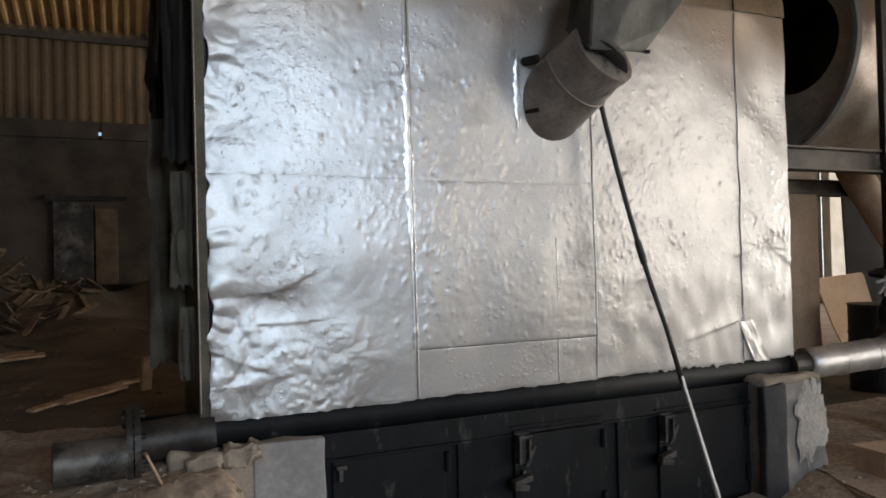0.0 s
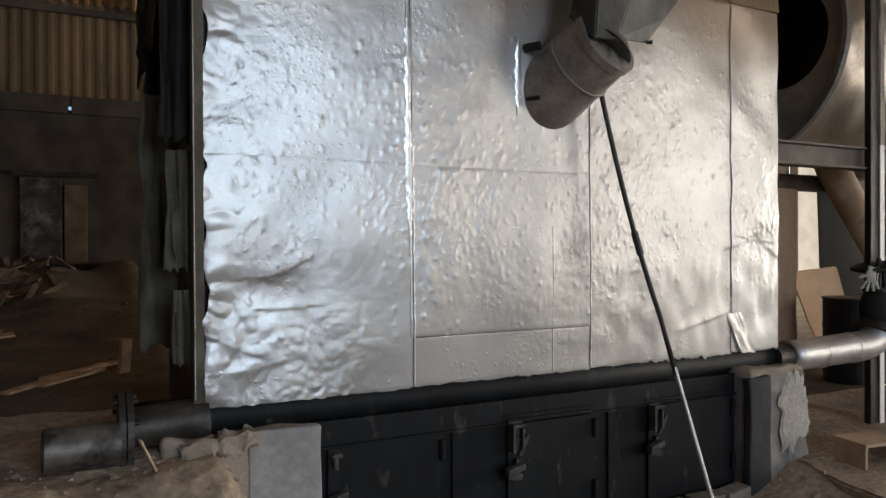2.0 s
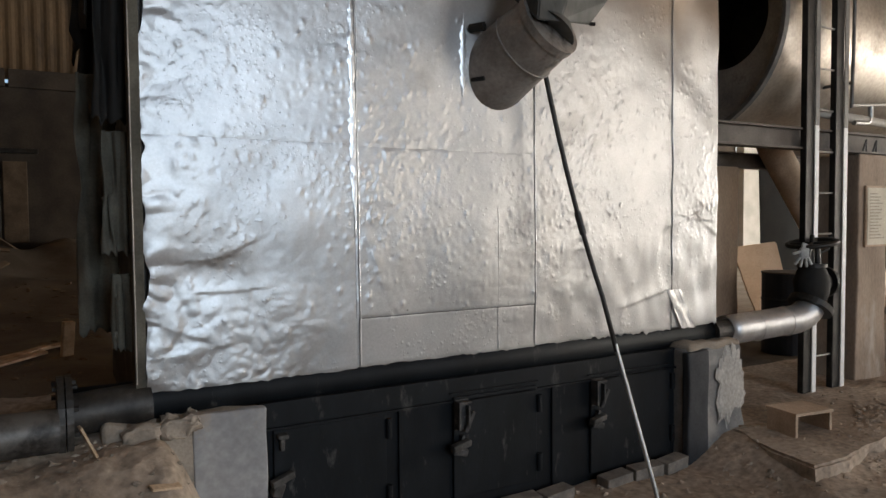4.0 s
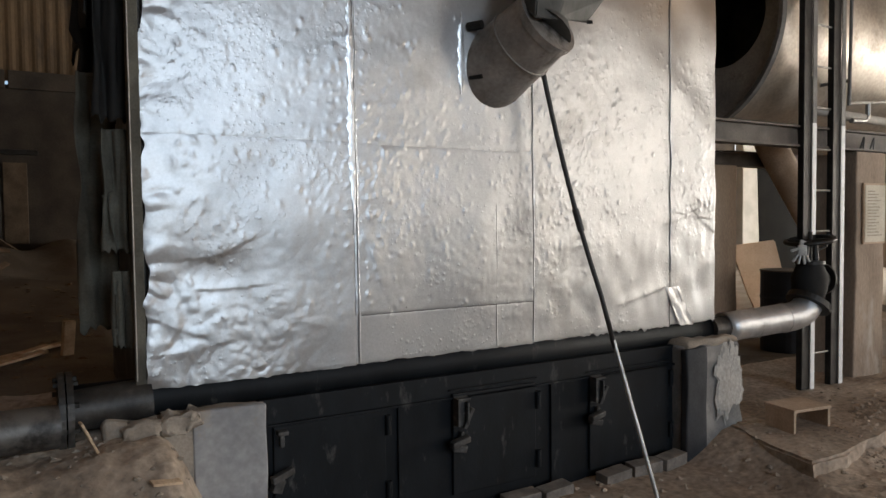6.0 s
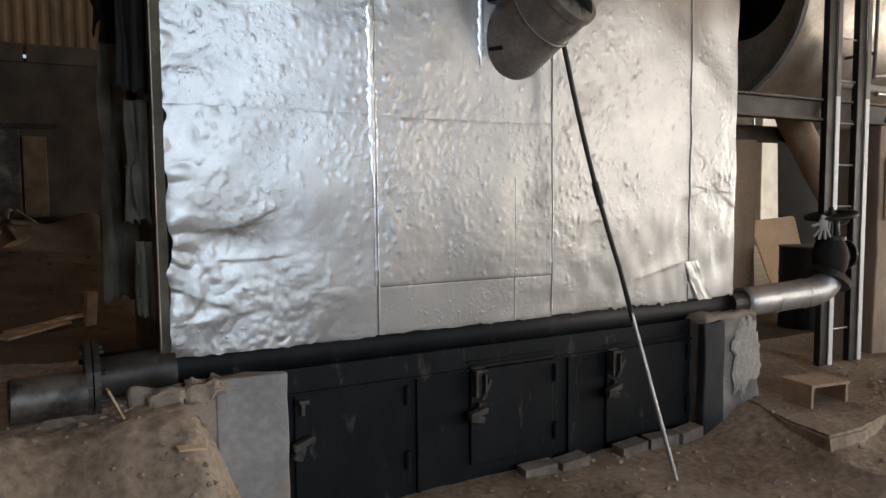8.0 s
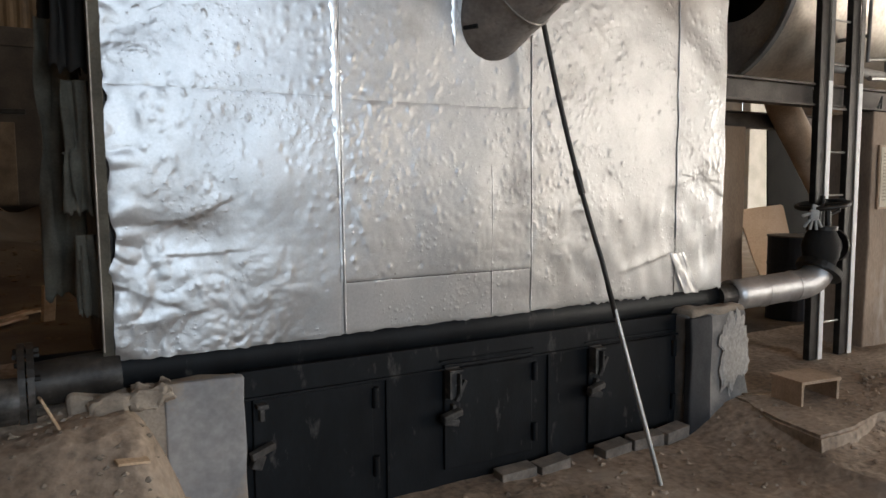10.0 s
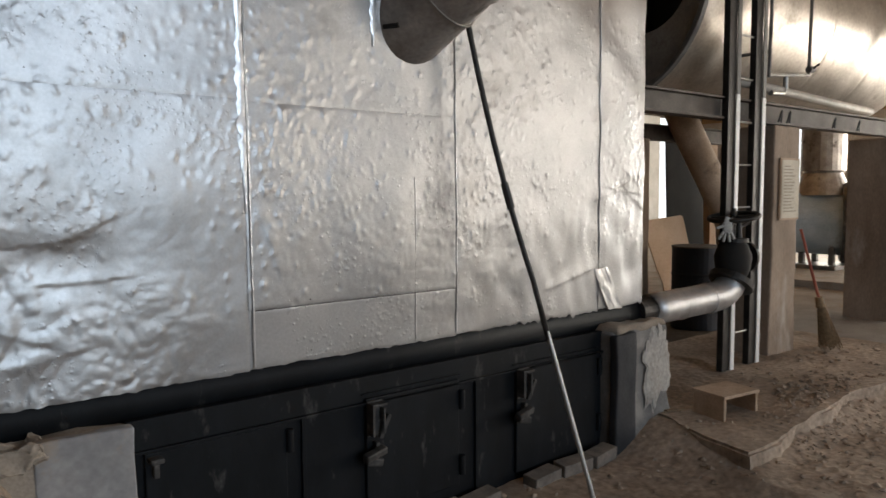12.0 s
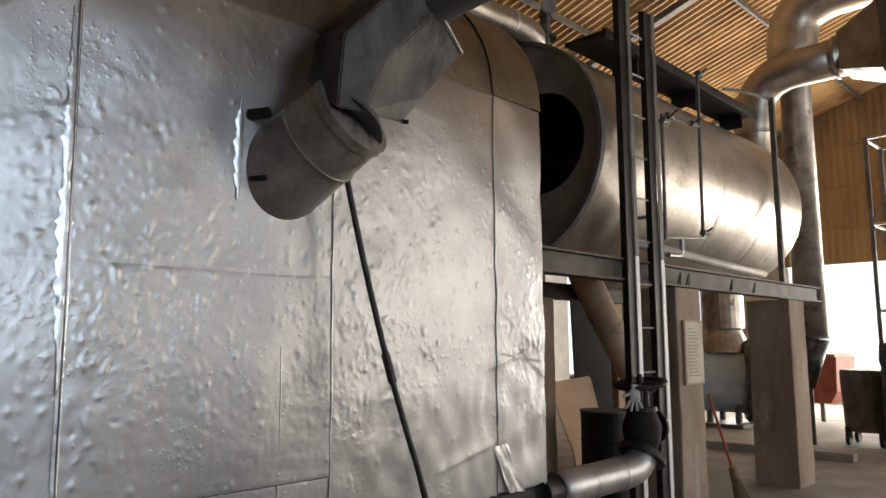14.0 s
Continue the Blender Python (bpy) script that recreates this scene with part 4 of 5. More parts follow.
part("stem", rod((VX, VY, 1.2), (VX, VY, 1.46), 0.02, n=10), M_DARK, valve)
part("lever", tube([(VX + 0.05, VY, 1.28), (VX + 0.2, VY - 0.02, 1.33), (VX + 0.24, VY - 0.02, 1.44)], 0.016, 8), M_DARK, valve)
wheel = part("handwheel", tube([(VX + 0.2 * math.cos(2 * math.pi * i / 32), VY + 0.2 * math.sin(2 * math.pi * i / 32), 1.385 + 0.03 * math.cos(2 * math.pi * i / 32)) for i in range(33)], 0.02, 10, cap=False), M_DARK, valve, smooth=True)
for i in range(4):
    a = math.pi * i / 2 + 0.4
    part("spoke", rod((VX, VY, 1.385), (VX + 0.2 * math.cos(a), VY + 0.2 * math.sin(a), 1.385 + 0.03 * math.cos(a)), 0.014, n=8), M_DARK, wheel)

# ---- hose from the flue to the floor ----
hose = thing("hose", "thin dark hose with a bare steel rod end by the flue", "hose", at=(4.25, 5.0, 2.5))
HOSE = arc((4.08, 5.1, 2.68), (4.25, 5.02, 1.75), (4.36, 4.82, 1.1), 10) + [Vector((4.4, 4.73, 0.75))]
part("hose_run", tube(HOSE, 0.0165, 10), M_ROPE, hose, smooth=True)
part("hose_joint", rod(HOSE[6], HOSE[7], 0.024, n=10), M_ROPE, hose)
part("steel_rod", rod((4.395, 4.74, 0.8), (4.52, 4.45, -0.25), 0.0145, n=12), M_RAIL, hose, "bare bright steel rod end", smooth=False)

# ---- dirt heap, scraps and cut pipe by the flange ----


def heap_z(x, y):
    edge = y + 0.12 * nz(x, 0, 0, 2.2, 4) - 0.12 * lerp(0, 1, (0.6 - x) / 1.5)
    rise = lerp(0, 1, (edge - 4.05) / 0.95) ** 0.85
    side = lerp(1, 0, (x - 1.6) / 0.5)
    return -0.36 + (0.9 + 0.05 * nz(x, y, 0, 1.4, 6)) * rise * side + 0.035 * nz(x, y, 0, 3.1) + 0.022 * nz(x, y, 0, 9, 2) + 0.01 * nz(x, y, 0, 22, 2)


tagged(single("dirt_bank", grid(150, 110, lambda u, v: Vector((-2.6 + 4.85 * u, 3.5 + 2.9 * v, heap_z(-2.6 + 4.85 * u, 3.5 + 2.9 * v)))), M_DIRT, "bank of dry brown dirt and fallen plaster against the footing", "dirt bank", smooth=True), kind="structure")
for x, y, r in ((0.5, 4.75, 0.1), (0.75, 4.6, 0.06), (1.2, 4.5, 0.05), (0.1, 4.8, 0.08), (0.95, 4.42, 0.04)):
    single("plaster_lump", rough_block(x - r, x + r, y - r * 0.7, y + r * 0.7, heap_z(x, y) - 0.03, heap_z(x, y) + r * 0.6, r * 0.7, x * 7, r * 0.2, 5.0), M_PLASTER, "fallen lump of plaster on the dirt bank", "plaster lump", "plaster lumps", smooth=True)
cut = thing("cut_pipe", "short cut length of dark steel pipe lying on the heap", "pipe", at=(1.05, 5.1, 0.55))
part("shell", ring((0.86, 5.08, 0.64), (1, 0.12, -0.03), 0.105, 0.094, 0.32, 72), M_SOOT, cut, smooth=False)
for i, (x, y, z, a, b, L) in enumerate(((1.3, 4.95, 0.6, 65, 20, 0.17), (0.6, 4.7, heap_z(0.6, 4.7) + 0.015, 5, 40, 0.12), (1.6, 4.7, heap_z(1.6, 4.7) + 0.015, 10, 15, 0.14))):
    b_ = turned(box(-L / 2, L / 2, -0.025, 0.025, -0.006, 0.006, 0.002), pose(x, y, z, 10, a, b))
    single("wood_chip", b_, M_WOOD, "pale split wood chip lying on the dirt heap", "wood chip", "wood chips on the heap")

# ---- scrap in the dark back of the hall ----
random.seed(4)
for x, y, a, L in ((0.85, 8.35, 52, 1.2), (1.05, 8.7, 40, 0.9), (0.95, 8.3, 47, 0.7)):
    single("plank", turned(box(-L / 2, L / 2, -0.04, 0.04, -0.012, 0.012, 0.003), pose(x, y, ground_z(x, y) + 0.03, 3, -2, a)), M_WOOD, "thin pale plank lying on the dark dirt floor", "plank", "planks on the back floor")
single("timber_stub", turned(box(-0.05, 0.05, -0.03, 0.03, 0, 0.33, 0.008), pose(1.36, 8.5, ground_z(1.36, 8.5) - 0.02, 4, 3, 20)), M_WOOD, "short upright timber stub in the dirt", "timber")
for x, y, a, L in ((-0.5, 11.3, 8, 1.6), (-0.8, 11.1, 22, 1.4), (-0.4, 11.6, 2, 1.1), (-1.0, 11.4, 35, 1.2)):
    single("board", turned(box(-L / 2, L / 2, -0.09, 0.09, -0.014, 0.014, 0.003), pose(x, y, ground_z(x, y) + 0.06, 6, -3, a)), M_WOOD, "pale offcut board thrown on the scrap pile", "board", "offcut boards")


def pile_bits():
    b = bmesh.new()
    for i in range(420):
        x, y = random.gauss(-1.3, 0.9), random.gauss(14.2, 0.7)
        h = 1.35 * math.exp(-(((x + 1.4) / 1.2) ** 2 + ((y - 14.4) / 1.0) ** 2))
        z = ground_z(x, y) + h * random.random()
        L = random.uniform(0.12, 0.8)
        t = turned(box(-L / 2, L / 2, -0.04, 0.04, -0.012, 0.012), pose(x, y, z, random.uniform(-40, 40), random.uniform(-45, 45), random.uniform(0, 180)))
        join(b, t)
    return b


single("scrap_pile", pile_bits(), M_BARK, "loose pile of split wood and bark scraps by the wall", "wood pile", kind="stuff")
single("pile_core", grid(40, 40, lambda u, v: Vector((-3.8 + 5 * u, 12.4 + 3.6 * v, ground_z(-3.8 + 5 * u, 12.4 + 3.6 * v) - 0.05 + 1.25 * math.exp(-(((-3.8 + 5 * u + 1.4) / 1.1) ** 2 + ((12.4 + 3.6 * v - 14.5) / 0.95) ** 2)) * (1 + 0.4 * nz(u * 5, v * 4, 0, 2))))), M_RUBBLE, "dark earth and bark core of the scrap pile", "rubble", kind="stuff", smooth=True)
panel = thing("metal_hatch", "grey sheet-metal hatch in the dark wall with rusty strip", "hatch", at=(0.4, 16.15, 1.2))
part("leaf", box(0.04, 0.7, 16.14, 16.19, 1.25, 2.82, 0.01), M_SOOT, panel)
part("side_strip", box(0.74, 1.12, 16.15, 16.19, 1.25, 2.7, 0.01), M_RUBBLE, panel, "rusty brown strip")
part("lintel", box(-0.1, 1.3, 16.12, 16.19, 2.84, 2.93, 0.01), M_DARK, panel)

# ---- furniture of the clearing by the ladder ----
stool = thing("footstool", "low brown wooden footstool on the concrete slab", "footstool", at=(6.35, 4.75, -0.08))
m_st = pose(6.36, 4.74, 0, 0, 0, -8)
part("seat", turned(box(-0.2, 0.2, -0.15, 0.15, 0.085, 0.11, 0.004), m_st), M_BOX, stool)
for x in (-0.18, 0.18):
    part("leg", turned(box(x - 0.012, x + 0.012, -0.14, 0.14, -0.09, 0.085, 0.003), m_st), M_BOX, stool)
part("stretcher", turned(box(-0.168, 0.168, 0.1, 0.118, 0.0, 0.08, 0.003), m_st), M_BOX, stool)


def slab():
    b = bmesh.new()
    outline = [(5.72, 4.2), (6.1, 4.17), (6.5, 4.25), (6.95, 4.22), (7.4, 4.3), (8.6, 4.1), (9.6, 4.0), (9.6, 5.9), (7.5, 5.9), (6.1, 5.5), (5.95, 4.95), (5.8, 4.6)]
    top = [b.verts.new((x + 0.02 * nz(x, y, 0, 5), y + 0.03 * nz(x, y, 2, 6), -0.09 + 0.09 * lerp(0, 1, (x - 6.0) / 1.5))) for x, y in outline]
    low = [b.verts.new((v.co.x, v.co.y - 0.03, -0.5)) for v in top]
    b.faces.new(top)
    for i in range(len(top)):
        b.faces.new((top[i], low[i], low[(i + 1) % len(top)], top[(i + 1) % len(top)]))
    bmesh.ops.bevel(b, geom=[e for e in b.edges if abs(e.verts[0].co.z - e.verts[1].co.z) < 0.12 and e.verts[0].co.z > -0.3], offset=0.02, segments=2, affect="EDGES")
    bmesh.ops.triangulate(b, faces=[f for f in b.faces if len(f.verts) > 4])
    bmesh.ops.subdivide_edges(b, edges=b.edges[:], cuts=8, use_grid_fill=True)
    for v in b.verts:
        p = v.co
        v.co = p + Vector((0.015 * nz(*p, 9), 0.02 * nz(*p, 7, 3), 0.008 * nz(*p, 4, 5) + 0.012 * max(0.0, nz(*p, 8, 2) - 0.15)))
    return b


single("concrete_slab", slab(), M_DIRT, "broken edge of a dusty raised concrete slab", "slab", kind="structure")
single("wood_strip", turned(box(-0.14, 0.14, -0.02, 0.02, 0, 0.01), pose(6.18, 5.0, -0.08, 0, 0, -20)), M_WOOD, "thin wood strip lying on the slab", "wood strip")
brick_me = mesh_of("brick", box(-0.13, 0.13, -0.06, 0.06, -0.045, 0.045, 0.006), M_BRICK)
for x, y, z, a in ((4.72, 5.08, -0.27, 4), (5.0, 5.06, -0.25, -6), (5.27, 5.05, -0.24, 8), (3.9, 5.1, -0.28, -3), (4.18, 5.09, -0.28, 5)):
    ob = new("brick", brick_me)
    ob.matrix_world = pose(x, y, z, 3, -2, a)
    tagged(ob, "dusty ribbed brick lying under the furnace door", "brick", "loose bricks")

plate = thing("notice_board", "yellowed printed notice in a thin frame on the concrete column", "notice", at=(8.37, 5.28, 1.3))
part("backing", box(8.18, 8.56, 5.272, 5.292, 1.32, 1.92, 0.003), M_BOX, plate)
part("sheet", box(8.2, 8.54, 5.266, 5.271, 1.34, 1.9), M_PAPER, plate, "yellowed paper sheet")
random.seed(7)
for i in range(15):
    z = 1.84 - 0.031 * i
    w = random.uniform(0.14, 0.27) if i else 0.12
    part("text_bar", box(8.37 - 0.135, 8.37 - 0.135 + w, 5.262, 5.2655, z - 0.006, z + 0.006), M_INK, plate)
broom = thing("broom", "straw broom with a reddish handle leaning on the column", "broom", at=(8.75, 5.1, 0))
part("handle", rod((8.62, 5.27, 1.22), (8.74, 5.12, 0.5), 0.014, n=10), M_RED, broom)
part("binding", rod((8.735, 5.125, 0.54), (8.75, 5.11, 0.44), 0.035, 0.045, n=14), M_STRAW, broom)


def bristles():
    b = bmesh.new()
    random.seed(3)
    for i in range(110):
        a, r = random.uniform(0, 6.28), math.sqrt(random.random())
        rod((8.75 + 0.035 * r * math.cos(a), 5.11 + 0.035 * r * math.sin(a), 0.46), (8.82 + 0.17 * r * math.cos(a) + 0.03, 5.05 + 0.1 * r * math.sin(a), 0.012 + 0.05 * random.random()), 0.003, n=4, bm=b)
    return b


part("bristles", bristles(), M_STRAW, broom)
ply = thing("plywood_offcut", "notched offcut of orange-brown plywood leaning behind the pipe", "plywood", at=(9.4, 7.4, 0.05))


def ply_mesh():
    b = bmesh.new()
    pts = [(-0.44, 1.2), (-0.4, 1.24), (0.42, 1.29), (0.46, 1.26), (0.6, 0.72), (0.5, 0.04), (-0.04, 0.04), (-0.1, 0.42), (-0.2, 0.6)]
    f = b.faces.new([b.verts.new((x, 0, z)) for x, z in pts])
    e = bmesh.ops.extrude_face_region(b, geom=[f])
    bmesh.ops.translate(b, vec=(0, 0.015, 0), verts=[v for v in e["geom"] if isinstance(v, bmesh.types.BMVert)])
    return turned(b, pose(9.45, 7.32, 0, -6, 0, 0))


part("sheet", ply_mesh(), M_CARD, ply)
barrel = thing("barrel", "dark navy steel barrel standing behind the valve", "barrel", at=(8.95, 6.62, 0))
part("shell", tube([(8.95, 6.62, 0.0), (8.95, 6.62, 0.3), (8.95, 6.62, 0.31), (8.95, 6.62, 0.33), (8.95, 6.62, 0.62), (8.95, 6.62, 0.64), (8.95, 6.62, 0.66), (8.95, 6.62, 0.95)], 0.29, 32, radii=[0.29, 0.29, 0.3, 0.29, 0.29, 0.3, 0.29, 0.29]), M_NAVY, barrel, smooth=False)
part("lid", ring((8.95, 6.62, 0.95), (0, 0, 1), 0.3, 0.005, 0.015, 32), M_STEEL, barrel, "grey dusty lid")
single("ash_chute", tube([(9.16, 7.1, 2.75), (9.31, 7.1, 2.5), (10.25, 7.1, 1.45), (10.5, 7.1, 1.1), (10.55, 7.1, -0.02)], 0.185, 28), M_DUSTY, "dusty brown sloping chute pipe under the drum", "chute", smooth=True)
single("steel_plate", turned(box(-0.45, 0.55, -0.01, 0.01, 0, 2.34, 0.003), pose(10.6, 7.85, 0, -2, 0, 3)), M_SOOTBLACK, "dark steel plate leaning under the drum", "plate")
single("iron_bar", rod((9.1, 7.5, 0.0), (8.95, 7.62, 2.15), 0.015, n=8), M_DARK, "thin iron bar leaning under the drum", "bar")
single("timber_post", box(11.72, 11.9, 8.15, 8.27, 0, 2.5, 0.006), M_BOX, "upright timber prop under the beam", "post")
glove = thing("work_glove", "grey knitted work glove hung on the valve handwheel", "glove", at=(6.9, 5.07, 1.3))
gm = pose(6.9, 5.07, 1.31, 0, 0, -25) @ Matrix.Scale(0.85, 4)
gb = turned(box(-0.05, 0.05, -0.016, 0.016, -0.06, 0.05, 0.014), gm)
for i, (gx, ang, gl) in enumerate(((-0.045, 38, 0.09), (-0.018, 14, 0.1), (0.014, -8, 0.1), (0.04, -28, 0.085))):
    join(gb, turned(box(-0.013, 0.013, -0.013, 0.013, -gl, 0.01, 0.009), gm @ pose(gx, 0, -0.05, 0, ang, 0)))
join(gb, turned(box(-0.014, 0.014, -0.013, 0.013, -0.08, 0.01, 0.009), gm @ pose(-0.045, 0, 0.01, 0, 75, 0)))
join(gb, turned(box(-0.04, 0.04, -0.014, 0.014, 0.0, 0.07, 0.012), gm @ pose(0.01, 0.01, 0.03, -14, 20, 0)))
part("knit", gb, M_GLOVE, glove, smooth=True)

# ---- fittings on the drum ----
gauge = thing("water_gauge", "thin pipework of a water gauge in front of the drum", "gauge pipework", at=(8.4, 5.3, 2.7))
part("left_pipe", rod((7.96, 5.3, 2.66), (7.99, 5.3, 3.86), 0.017, n=10), M_STEEL, gauge)
part("right_pipe", rod((8.74, 5.3, 2.74), (8.8, 5.3, 4.5), 0.017, n=10), M_STEEL, gauge)
part("bottom_pipe", rod((7.96, 5.3, 2.68), (8.74, 5.3, 2.75), 0.017, n=10), M_RAIL, gauge)
part("top_pipe", rod((7.98, 5.3, 3.86), (8.82, 5.3, 3.92), 0.017, n=10), M_STEEL, gauge)
part("drain_leg", tube([(8.28, 5.3, 2.7), (8.28, 5.3, 2.58), (8.22, 5.3, 2.53), (8.0, 5.3, 2.52)], 0.025, 10), M_RAIL, gauge)
for x, z in ((8.1, 3.87), (8.6, 3.9), (8.8, 4.48), (8.0, 3.8), (8.74, 2.8)):
    part("cock", rod((x - 0.05, 5.28, z), (x + 0.05, 5.28, z + 0.01), 0.032, n=10), M_STEEL, gauge)
    part("cock_handle", rod((x, 5.28, z), (x + 0.01, 5.2, z + 0.05), 0.01, n=8), M_DARK, gauge)
for z in (2.9, 3.8):
    part("branch", rod((7.97, 5.3, z), (7.97, 5.62, z), 0.017, n=8), M_STEEL, gauge)
single("feed_pipe", tube([(7.32, 5.35, 2.6), (8.2, 5.33, 2.56), (9.2, 5.32, 2.52), (10.4, 5.36, 2.5)], 0.045, 14), M_WHITE, "pale painted feed pipe lying along the beam", "pipe", smooth=True)
stand = thing("steel_stand", "thin steel angle post with an arm beside the drum", "post", at=(10.8, 5.3, 2.43))
part("post", box(10.77, 10.83, 5.26, 5.32, 2.43, 4.72, 0.003), M_STEEL, stand)
part("arm", tube([(10.8, 5.29, 4.7), (10.2, 5.4, 4.68), (9.9, 5.5, 4.66)], 0.02, 8), M_STEEL, stand)
walkway = thing("walkway", "narrow dark steel walkway along the top of the drum", "walkway", at=(9, 5.8, 4.4))
part("deck", box(7.5, 11.1, 5.62, 6.05, 4.62, 4.66, 0.004), M_DARK, walkway)
part("edge_angle", box(7.5, 11.1, 5.58, 5.618, 4.58, 4.68, 0.003), M_DARK, walkway)
for x in (8.3, 9.6, 10.9):
    part("bracket", box(x - 0.015, x + 0.015, 5.7, 6.0, 4.45, 4.618, 0.003), M_DARK, walkway)
top_valve = thing("safety_valve", "small brass-topped safety valve and dial on the drum", "valve", at=(7.4, 6.2, 4.6))
part("riser", rod((7.4, 6.2, 4.5), (7.4, 6.2, 4.95), 0.05, n=14), M_STEEL, top_valve)
part("flange", ring((7.4, 6.2, 4.72), (0, 0, 1), 0.11, 0.02, 0.03, 20), M_STEEL, top_valve)
part("bonnet", rod((7.4, 6.2, 4.95), (7.4, 6.2, 5.12), 0.07, 0.03, 14), M_STEEL, top_valve)
part("gauge_stem", rod((7.15, 6.0, 4.5), (7.15, 6.0, 4.85), 0.012, n=8), M_STEEL, top_valve)
part("dial", ring((7.15, 5.98, 4.9), (-0.7, -0.7, 0), 0.07, 0.002, 0.03, 24), M_RAIL, top_valve)
for x in (8.15, 8.32, 9.3, 9.9):
    single("lifting_hook", tube([(x, 5.3, 2.24), (x + 0.03, 5.28, 2.36), (x + 0.06, 5.3, 2.24)], 0.01, 6), M_DARK, "small bent iron hook on the beam", "hook", "hooks on the beam")

steam = thing("steam_pipe", "silver-jacketed steam pipe running over the casing to the drum", "pipe", at=(5, 6.2, 4.5))
part("jacket", tube([(1.0, 6.2, 4.46), (4.0, 6.2, 4.56)] + [(5.5, 6.2, 4.62), (7.0, 6.2, 4.7)] + arc((7.05, 6.2, 4.7), (7.4, 6.25, 4.7), (7.45, 6.35, 4.4), 6), 0.135, 28), M_ALU_DULL, steam, smooth=True)
for x in (2.2, 3.4, 4.6, 5.8, 6.8):
    part("band", ring((x, 6.2, 4.5 + (x - 2.2) * 0.043), (1, 0, 0.04), 0.142, 0.12, 0.03, 28), M_FOIL, steam)

# ---- ducts behind the drum ----
duct = thing("exhaust_duct", "large silver exhaust elbow rising from the drum into a flared box", "duct", at=(12.4, 6.1, 4.2))
el = [(12.35, 6.15, 4.2), (12.38, 6.12, 4.9)] + arc((12.4, 6.1, 5.0), (12.4, 6.1, 5.58), (12.4, 5.5, 5.6), 10) + [(12.4, 4.85, 5.6)]
part("elbow", tube(el, 0.28, 28, radii=[0.27] * len(el)), M_ALU_DULL, duct, smooth=True)
part("flange_ring", ring((12.37, 6.13, 4.72), (0, 0, 1), 0.31, 0.25, 0.05, 32), M_ALU_DULL, duct)
part("joint_ring", ring((12.4, 4.92, 5.6), (0, 1, 0), 0.3, 0.25, 0.04, 32), M_ALU_DULL, duct)
part("flare", tube([(12.4, 4.86, 5.6), (12.4, 4.3, 5.62)], 0.3, 4, radii=[0.37, 0.66], square=True), M_DUCT, duct)
part("fan_box", box(11.9, 12.9, 3.8, 4.3, 5.1, 6.14, 0.01), M_STEEL, duct, "grey fan box")
part("fan_hanger", box(12.36, 12.44, 4.2, 4.3, 6.1, 9.5), M_STEEL, duct)
stack = thing("dust_cyclone", "tall grey dust-collector pipe with a conical foot", "duct", at=(15, 6.36, 0.9))
part("shaft", tube([(15, 6.36, 1.76), (15, 6.36, 6.2), (15, 6.36, 6.5)], 0.25, 28, radii=[0.25, 0.25, 0.4]), M_DUCT, stack, smooth=True)
part("cone_foot", tube([(15, 6.36, 1.76), (15, 6.46, 0.95)], 0.25, 28, radii=[0.27, 0.1]), M_SOOT, stack, "dark conical foot", smooth=True)
part("foot_leg", rod((15, 6.46, 0.0), (15, 6.46, 0.97), 0.06, n=12), M_SOOT, stack)
part("band", ring((15, 6.36, 1.76), (0, 0, 1), 0.28, 0.24, 0.05, 28), M_SOOT, stack)
e2 = [(15, 6.36, 6.45), (15, 6.36, 6.9)] + arc((15, 6.36, 7.0), (15, 6.36, 7.7), (15, 5.6, 7.75), 10) + [(15, 3.5, 7.75)]
part("top_bend", tube(e2, 0.42, 28), M_ALU_DULL, stack, smooth=True)

# ---- machines beyond ----
blower = thing("blower", "pale blue round blower with a dark ring on a low frame", "blower", at=(16.5, 8.9, 0))
part("housing", tube([(16.25, 9.85, 0.95), (16.3, 9.75, 0.95), (16.72, 8.92, 0.95), (16.76, 8.84, 0.95)], 0.7, 36, radii=[0.5, 0.66, 0.7, 0.66]), M_BLUE, blower, smooth=False)
part("front_ring", ring((16.7, 8.95, 0.95), (0.45, -0.89, 0), 0.82, 0.42, 0.22, 36), M_SOOT, blower, "dark worn ring")
part("outlet", tube([(16.55, 9.25, 1.5), (16.55, 9.25, 1.95), (16.55, 9.25, 2.0), (16.55, 9.25, 2.9)], 0.35, 24, radii=[0.55, 0.36, 0.42, 0.42]), M_DUCT, blower, smooth=False)
for dx in (-0.3, 0.3):
    for dy in (-0.3, 0.3):
        part("leg", box(16.55 + dx - 0.05, 16.55 + dx + 0.05, 9.2 + dy - 0.05, 9.2 + dy + 0.05, 0, 0.5, 0.004), M_STEEL, blower)
part("skid", box(15.95, 17.15, 8.7, 9.7, 0.0, 0.08, 0.01), M_STEEL, blower)
blower.location = Vector((16.8, 8.35, 0))
red = thing("red_hopper", "faded red steel hopper by the open end of the hall", "hopper", at=(18.5, 7.5, 0))
part("bin", tube([(18.5, 7.5, 0.45), (18.5, 7.5, 0.7), (18.5, 7.5, 1.4)], 0.7, 4, radii=[0.6, 0.85, 0.9], square=True), M_RED, red)
for dx in (-0.4, 0.4):
    part("leg", box(18.5 + dx - 0.04, 18.5 + dx + 0.04, 7.46, 7.54, 0, 0.5, 0.004), M_STEEL, red)
part("rim", box(17.9, 19.1, 6.9, 8.1, 1.38, 1.46, 0.01), M_BOX, red, "pale dusty rim")
cart = thing("cart", "brown dusty wheeled tub by the scaffold", "cart", at=(15.6, 5.75, 0))
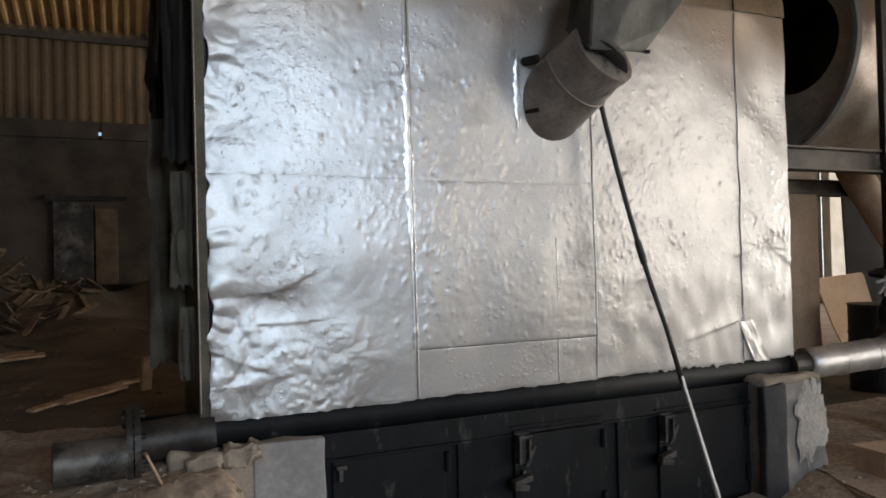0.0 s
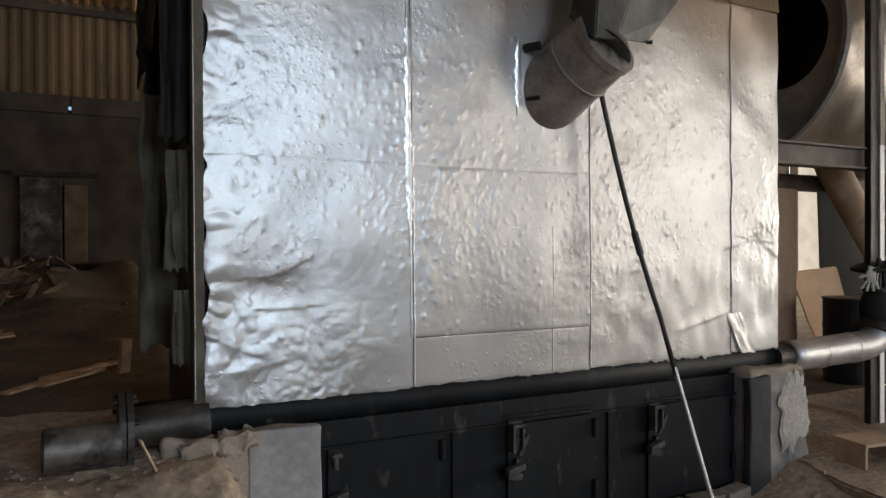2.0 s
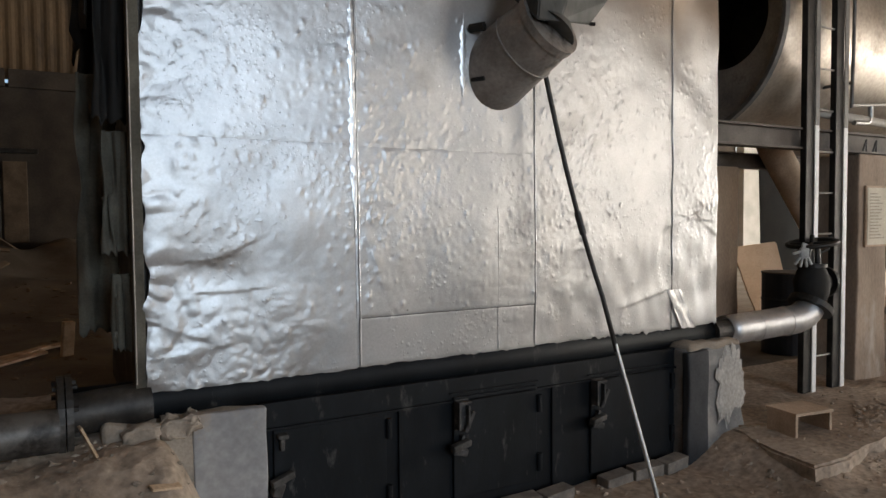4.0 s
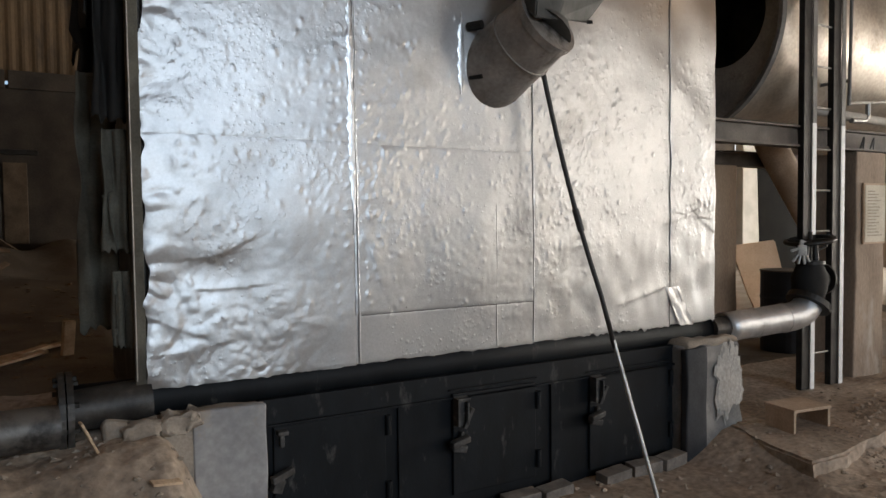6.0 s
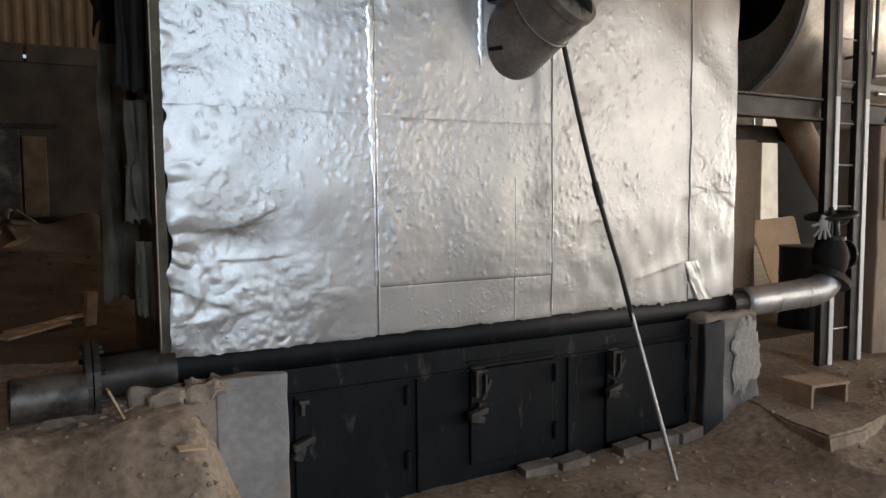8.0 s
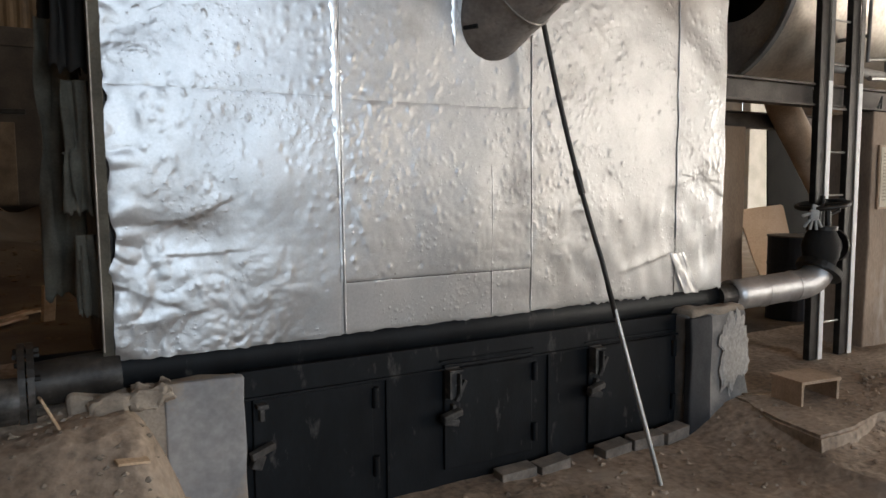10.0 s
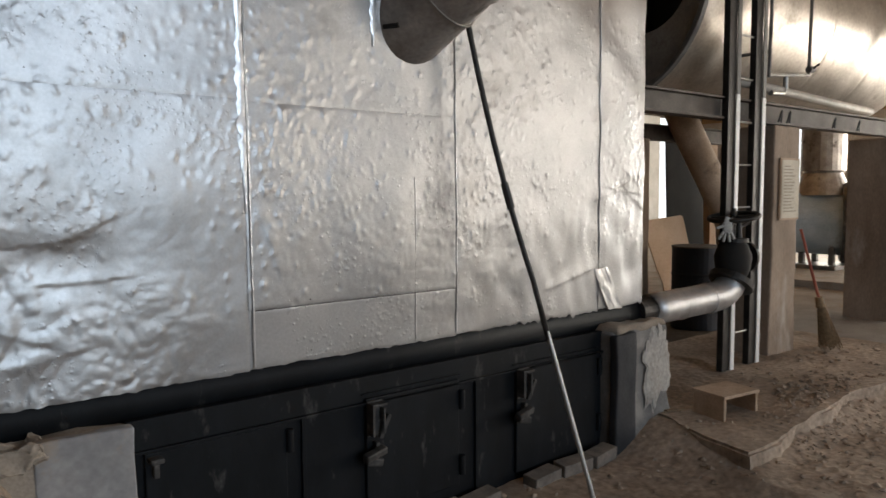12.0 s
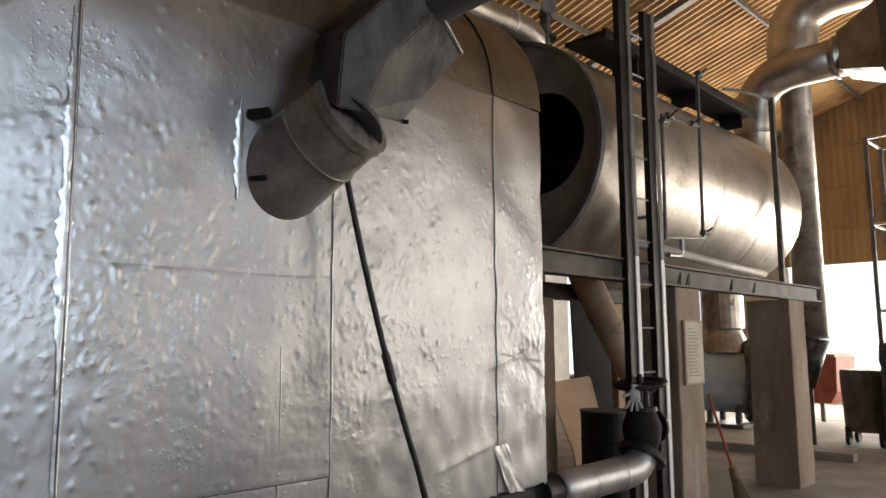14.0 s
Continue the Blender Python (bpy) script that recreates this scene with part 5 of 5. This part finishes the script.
part("tub", tube([(15.6, 5.75, 0.22), (15.6, 5.75, 0.3), (15.6, 5.75, 1.15), (15.6, 5.75, 1.24)], 0.4, 20, radii=[0.3, 0.36, 0.4, 0.38]), M_STEEL, cart, smooth=False)
for dx, dy in ((-0.25, -0.25), (0.25, -0.25), (-0.25, 0.25), (0.25, 0.25)):
    part("wheel", rod((15.6 + dx, 5.75 + dy - 0.03, 0.11), (15.6 + dx, 5.75 + dy + 0.03, 0.11), 0.11, n=18), M_DARK, cart)
    part("fork", box(15.6 + dx - 0.02, 15.6 + dx + 0.02, 5.75 + dy - 0.05, 5.75 + dy + 0.05, 0.12, 0.3), M_DARK, cart)
tower = thing("scaffold_tower", "tall thin steel lattice tower with a dark covered base", "scaffold", at=(15.3, 4.9, 0))
for x in (14.9, 15.8):
    for y in (4.55, 5.3):
        part("leg", box(x - 0.03, x + 0.03, y - 0.03, y + 0.03, 0, 5.05, 0.003), M_STEEL, tower)
for z in (2.2, 3.6, 5.03):
    for y in (4.55, 5.3):
        part("cross_bar", box(14.9, 15.8, y - 0.02, y + 0.02, z - 0.02, z + 0.02, 0.002), M_RAIL, tower)
    for x in (14.9, 15.8):
        part("cross_bar", box(x - 0.02, x + 0.02, 4.55, 5.3, z - 0.02, z + 0.02, 0.002), M_RAIL, tower)
for a, b in (((14.9, 4.55, 2.2), (14.9, 5.3, 3.6)), ((14.9, 5.3, 3.6), (14.9, 4.55, 5.0)), ((15.8, 4.55, 2.2), (15.8, 5.3, 3.6))):
    part("brace", rod(a, b, 0.016, n=8), M_STEEL, tower)
part("cover", rough_block(14.85, 15.85, 4.5, 5.36, 0.02, 1.7, 0.05, 6, 0.06), M_TEAL, tower, "dark tarpaulin cover", smooth=True)
single("timber_kerb", box(13.4, 13.6, 5.4, 9.5, 0, 0.12, 0.01), M_CONC, "low dusty kerb across the concrete floor", "kerb", kind="structure")


# ---- loose grit and litter ----
def scatter(name, count, place, size, material, label, category, seed, flat=0.6):
    """Many small uneven stones in one mesh."""
    rnd = random.Random(seed)
    verts, faces = [], []
    for _ in range(count):
        x, y, z = place(rnd)
        r = size[0] + (size[1] - size[0]) * rnd.random() ** 3
        k = len(verts)
        a = rnd.uniform(0, 6.28)
        for i in range(5):
            b = a + i * 1.2566
            q = r * rnd.uniform(0.6, 1.1)
            verts.append((x + q * math.cos(b), y + q * math.sin(b), z + r * flat * rnd.uniform(-0.1, 0.35)))
        verts.append((x + rnd.uniform(-0.3, 0.3) * r, y + rnd.uniform(-0.3, 0.3) * r, z + r * flat))
        verts.append((x, y, z - r * flat))
        for i in range(5):
            j = (i + 1) % 5
            faces.append((k + i, k + j, k + 5))
            faces.append((k + j, k + i, k + 6))
    me = bpy.data.meshes.new(name)
    me.from_pydata(verts, [], faces)
    me.materials.append(material)
    return tagged(new(name, me), label, category, kind="stuff")


def on_floor(rnd):
    x, y = rnd.uniform(3.2, 9.4), rnd.uniform(2.9, 5.15)
    if rnd.random() < 0.35:
        x, y = rnd.gauss(6.9, 0.45), rnd.gauss(4.35, 0.18)
    z = ground_z(x, y)
    if x > 5.85 and y > 4.3 and x < 9.5:
        z = max(z, -0.09 + 0.09 * lerp(0, 1, (x - 6.0) / 1.5))
    return x, y, z


def on_bank(rnd):
    x, y = rnd.uniform(-1.0, 1.9), rnd.uniform(4.2, 5.3)
    return x, y, heap_z(x, y)


def on_back(rnd):
    x, y = rnd.uniform(-3.5, 2.0), rnd.uniform(6.4, 13.5)
    return x, y, ground_z(x, y)


scatter("floor_grit", 2600, on_floor, (0.004, 0.035), M_DIRT, "loose dirt clods and grit on the trodden floor", "grit", 11)
scatter("bank_grit", 900, on_bank, (0.004, 0.03), M_PLASTER, "crumbs of plaster and dirt on the bank", "grit", 12)
scatter("bark_litter", 1400, on_back, (0.01, 0.07), M_BARK, "bark crumbs and chips on the dark back floor", "litter", 13, 0.3)
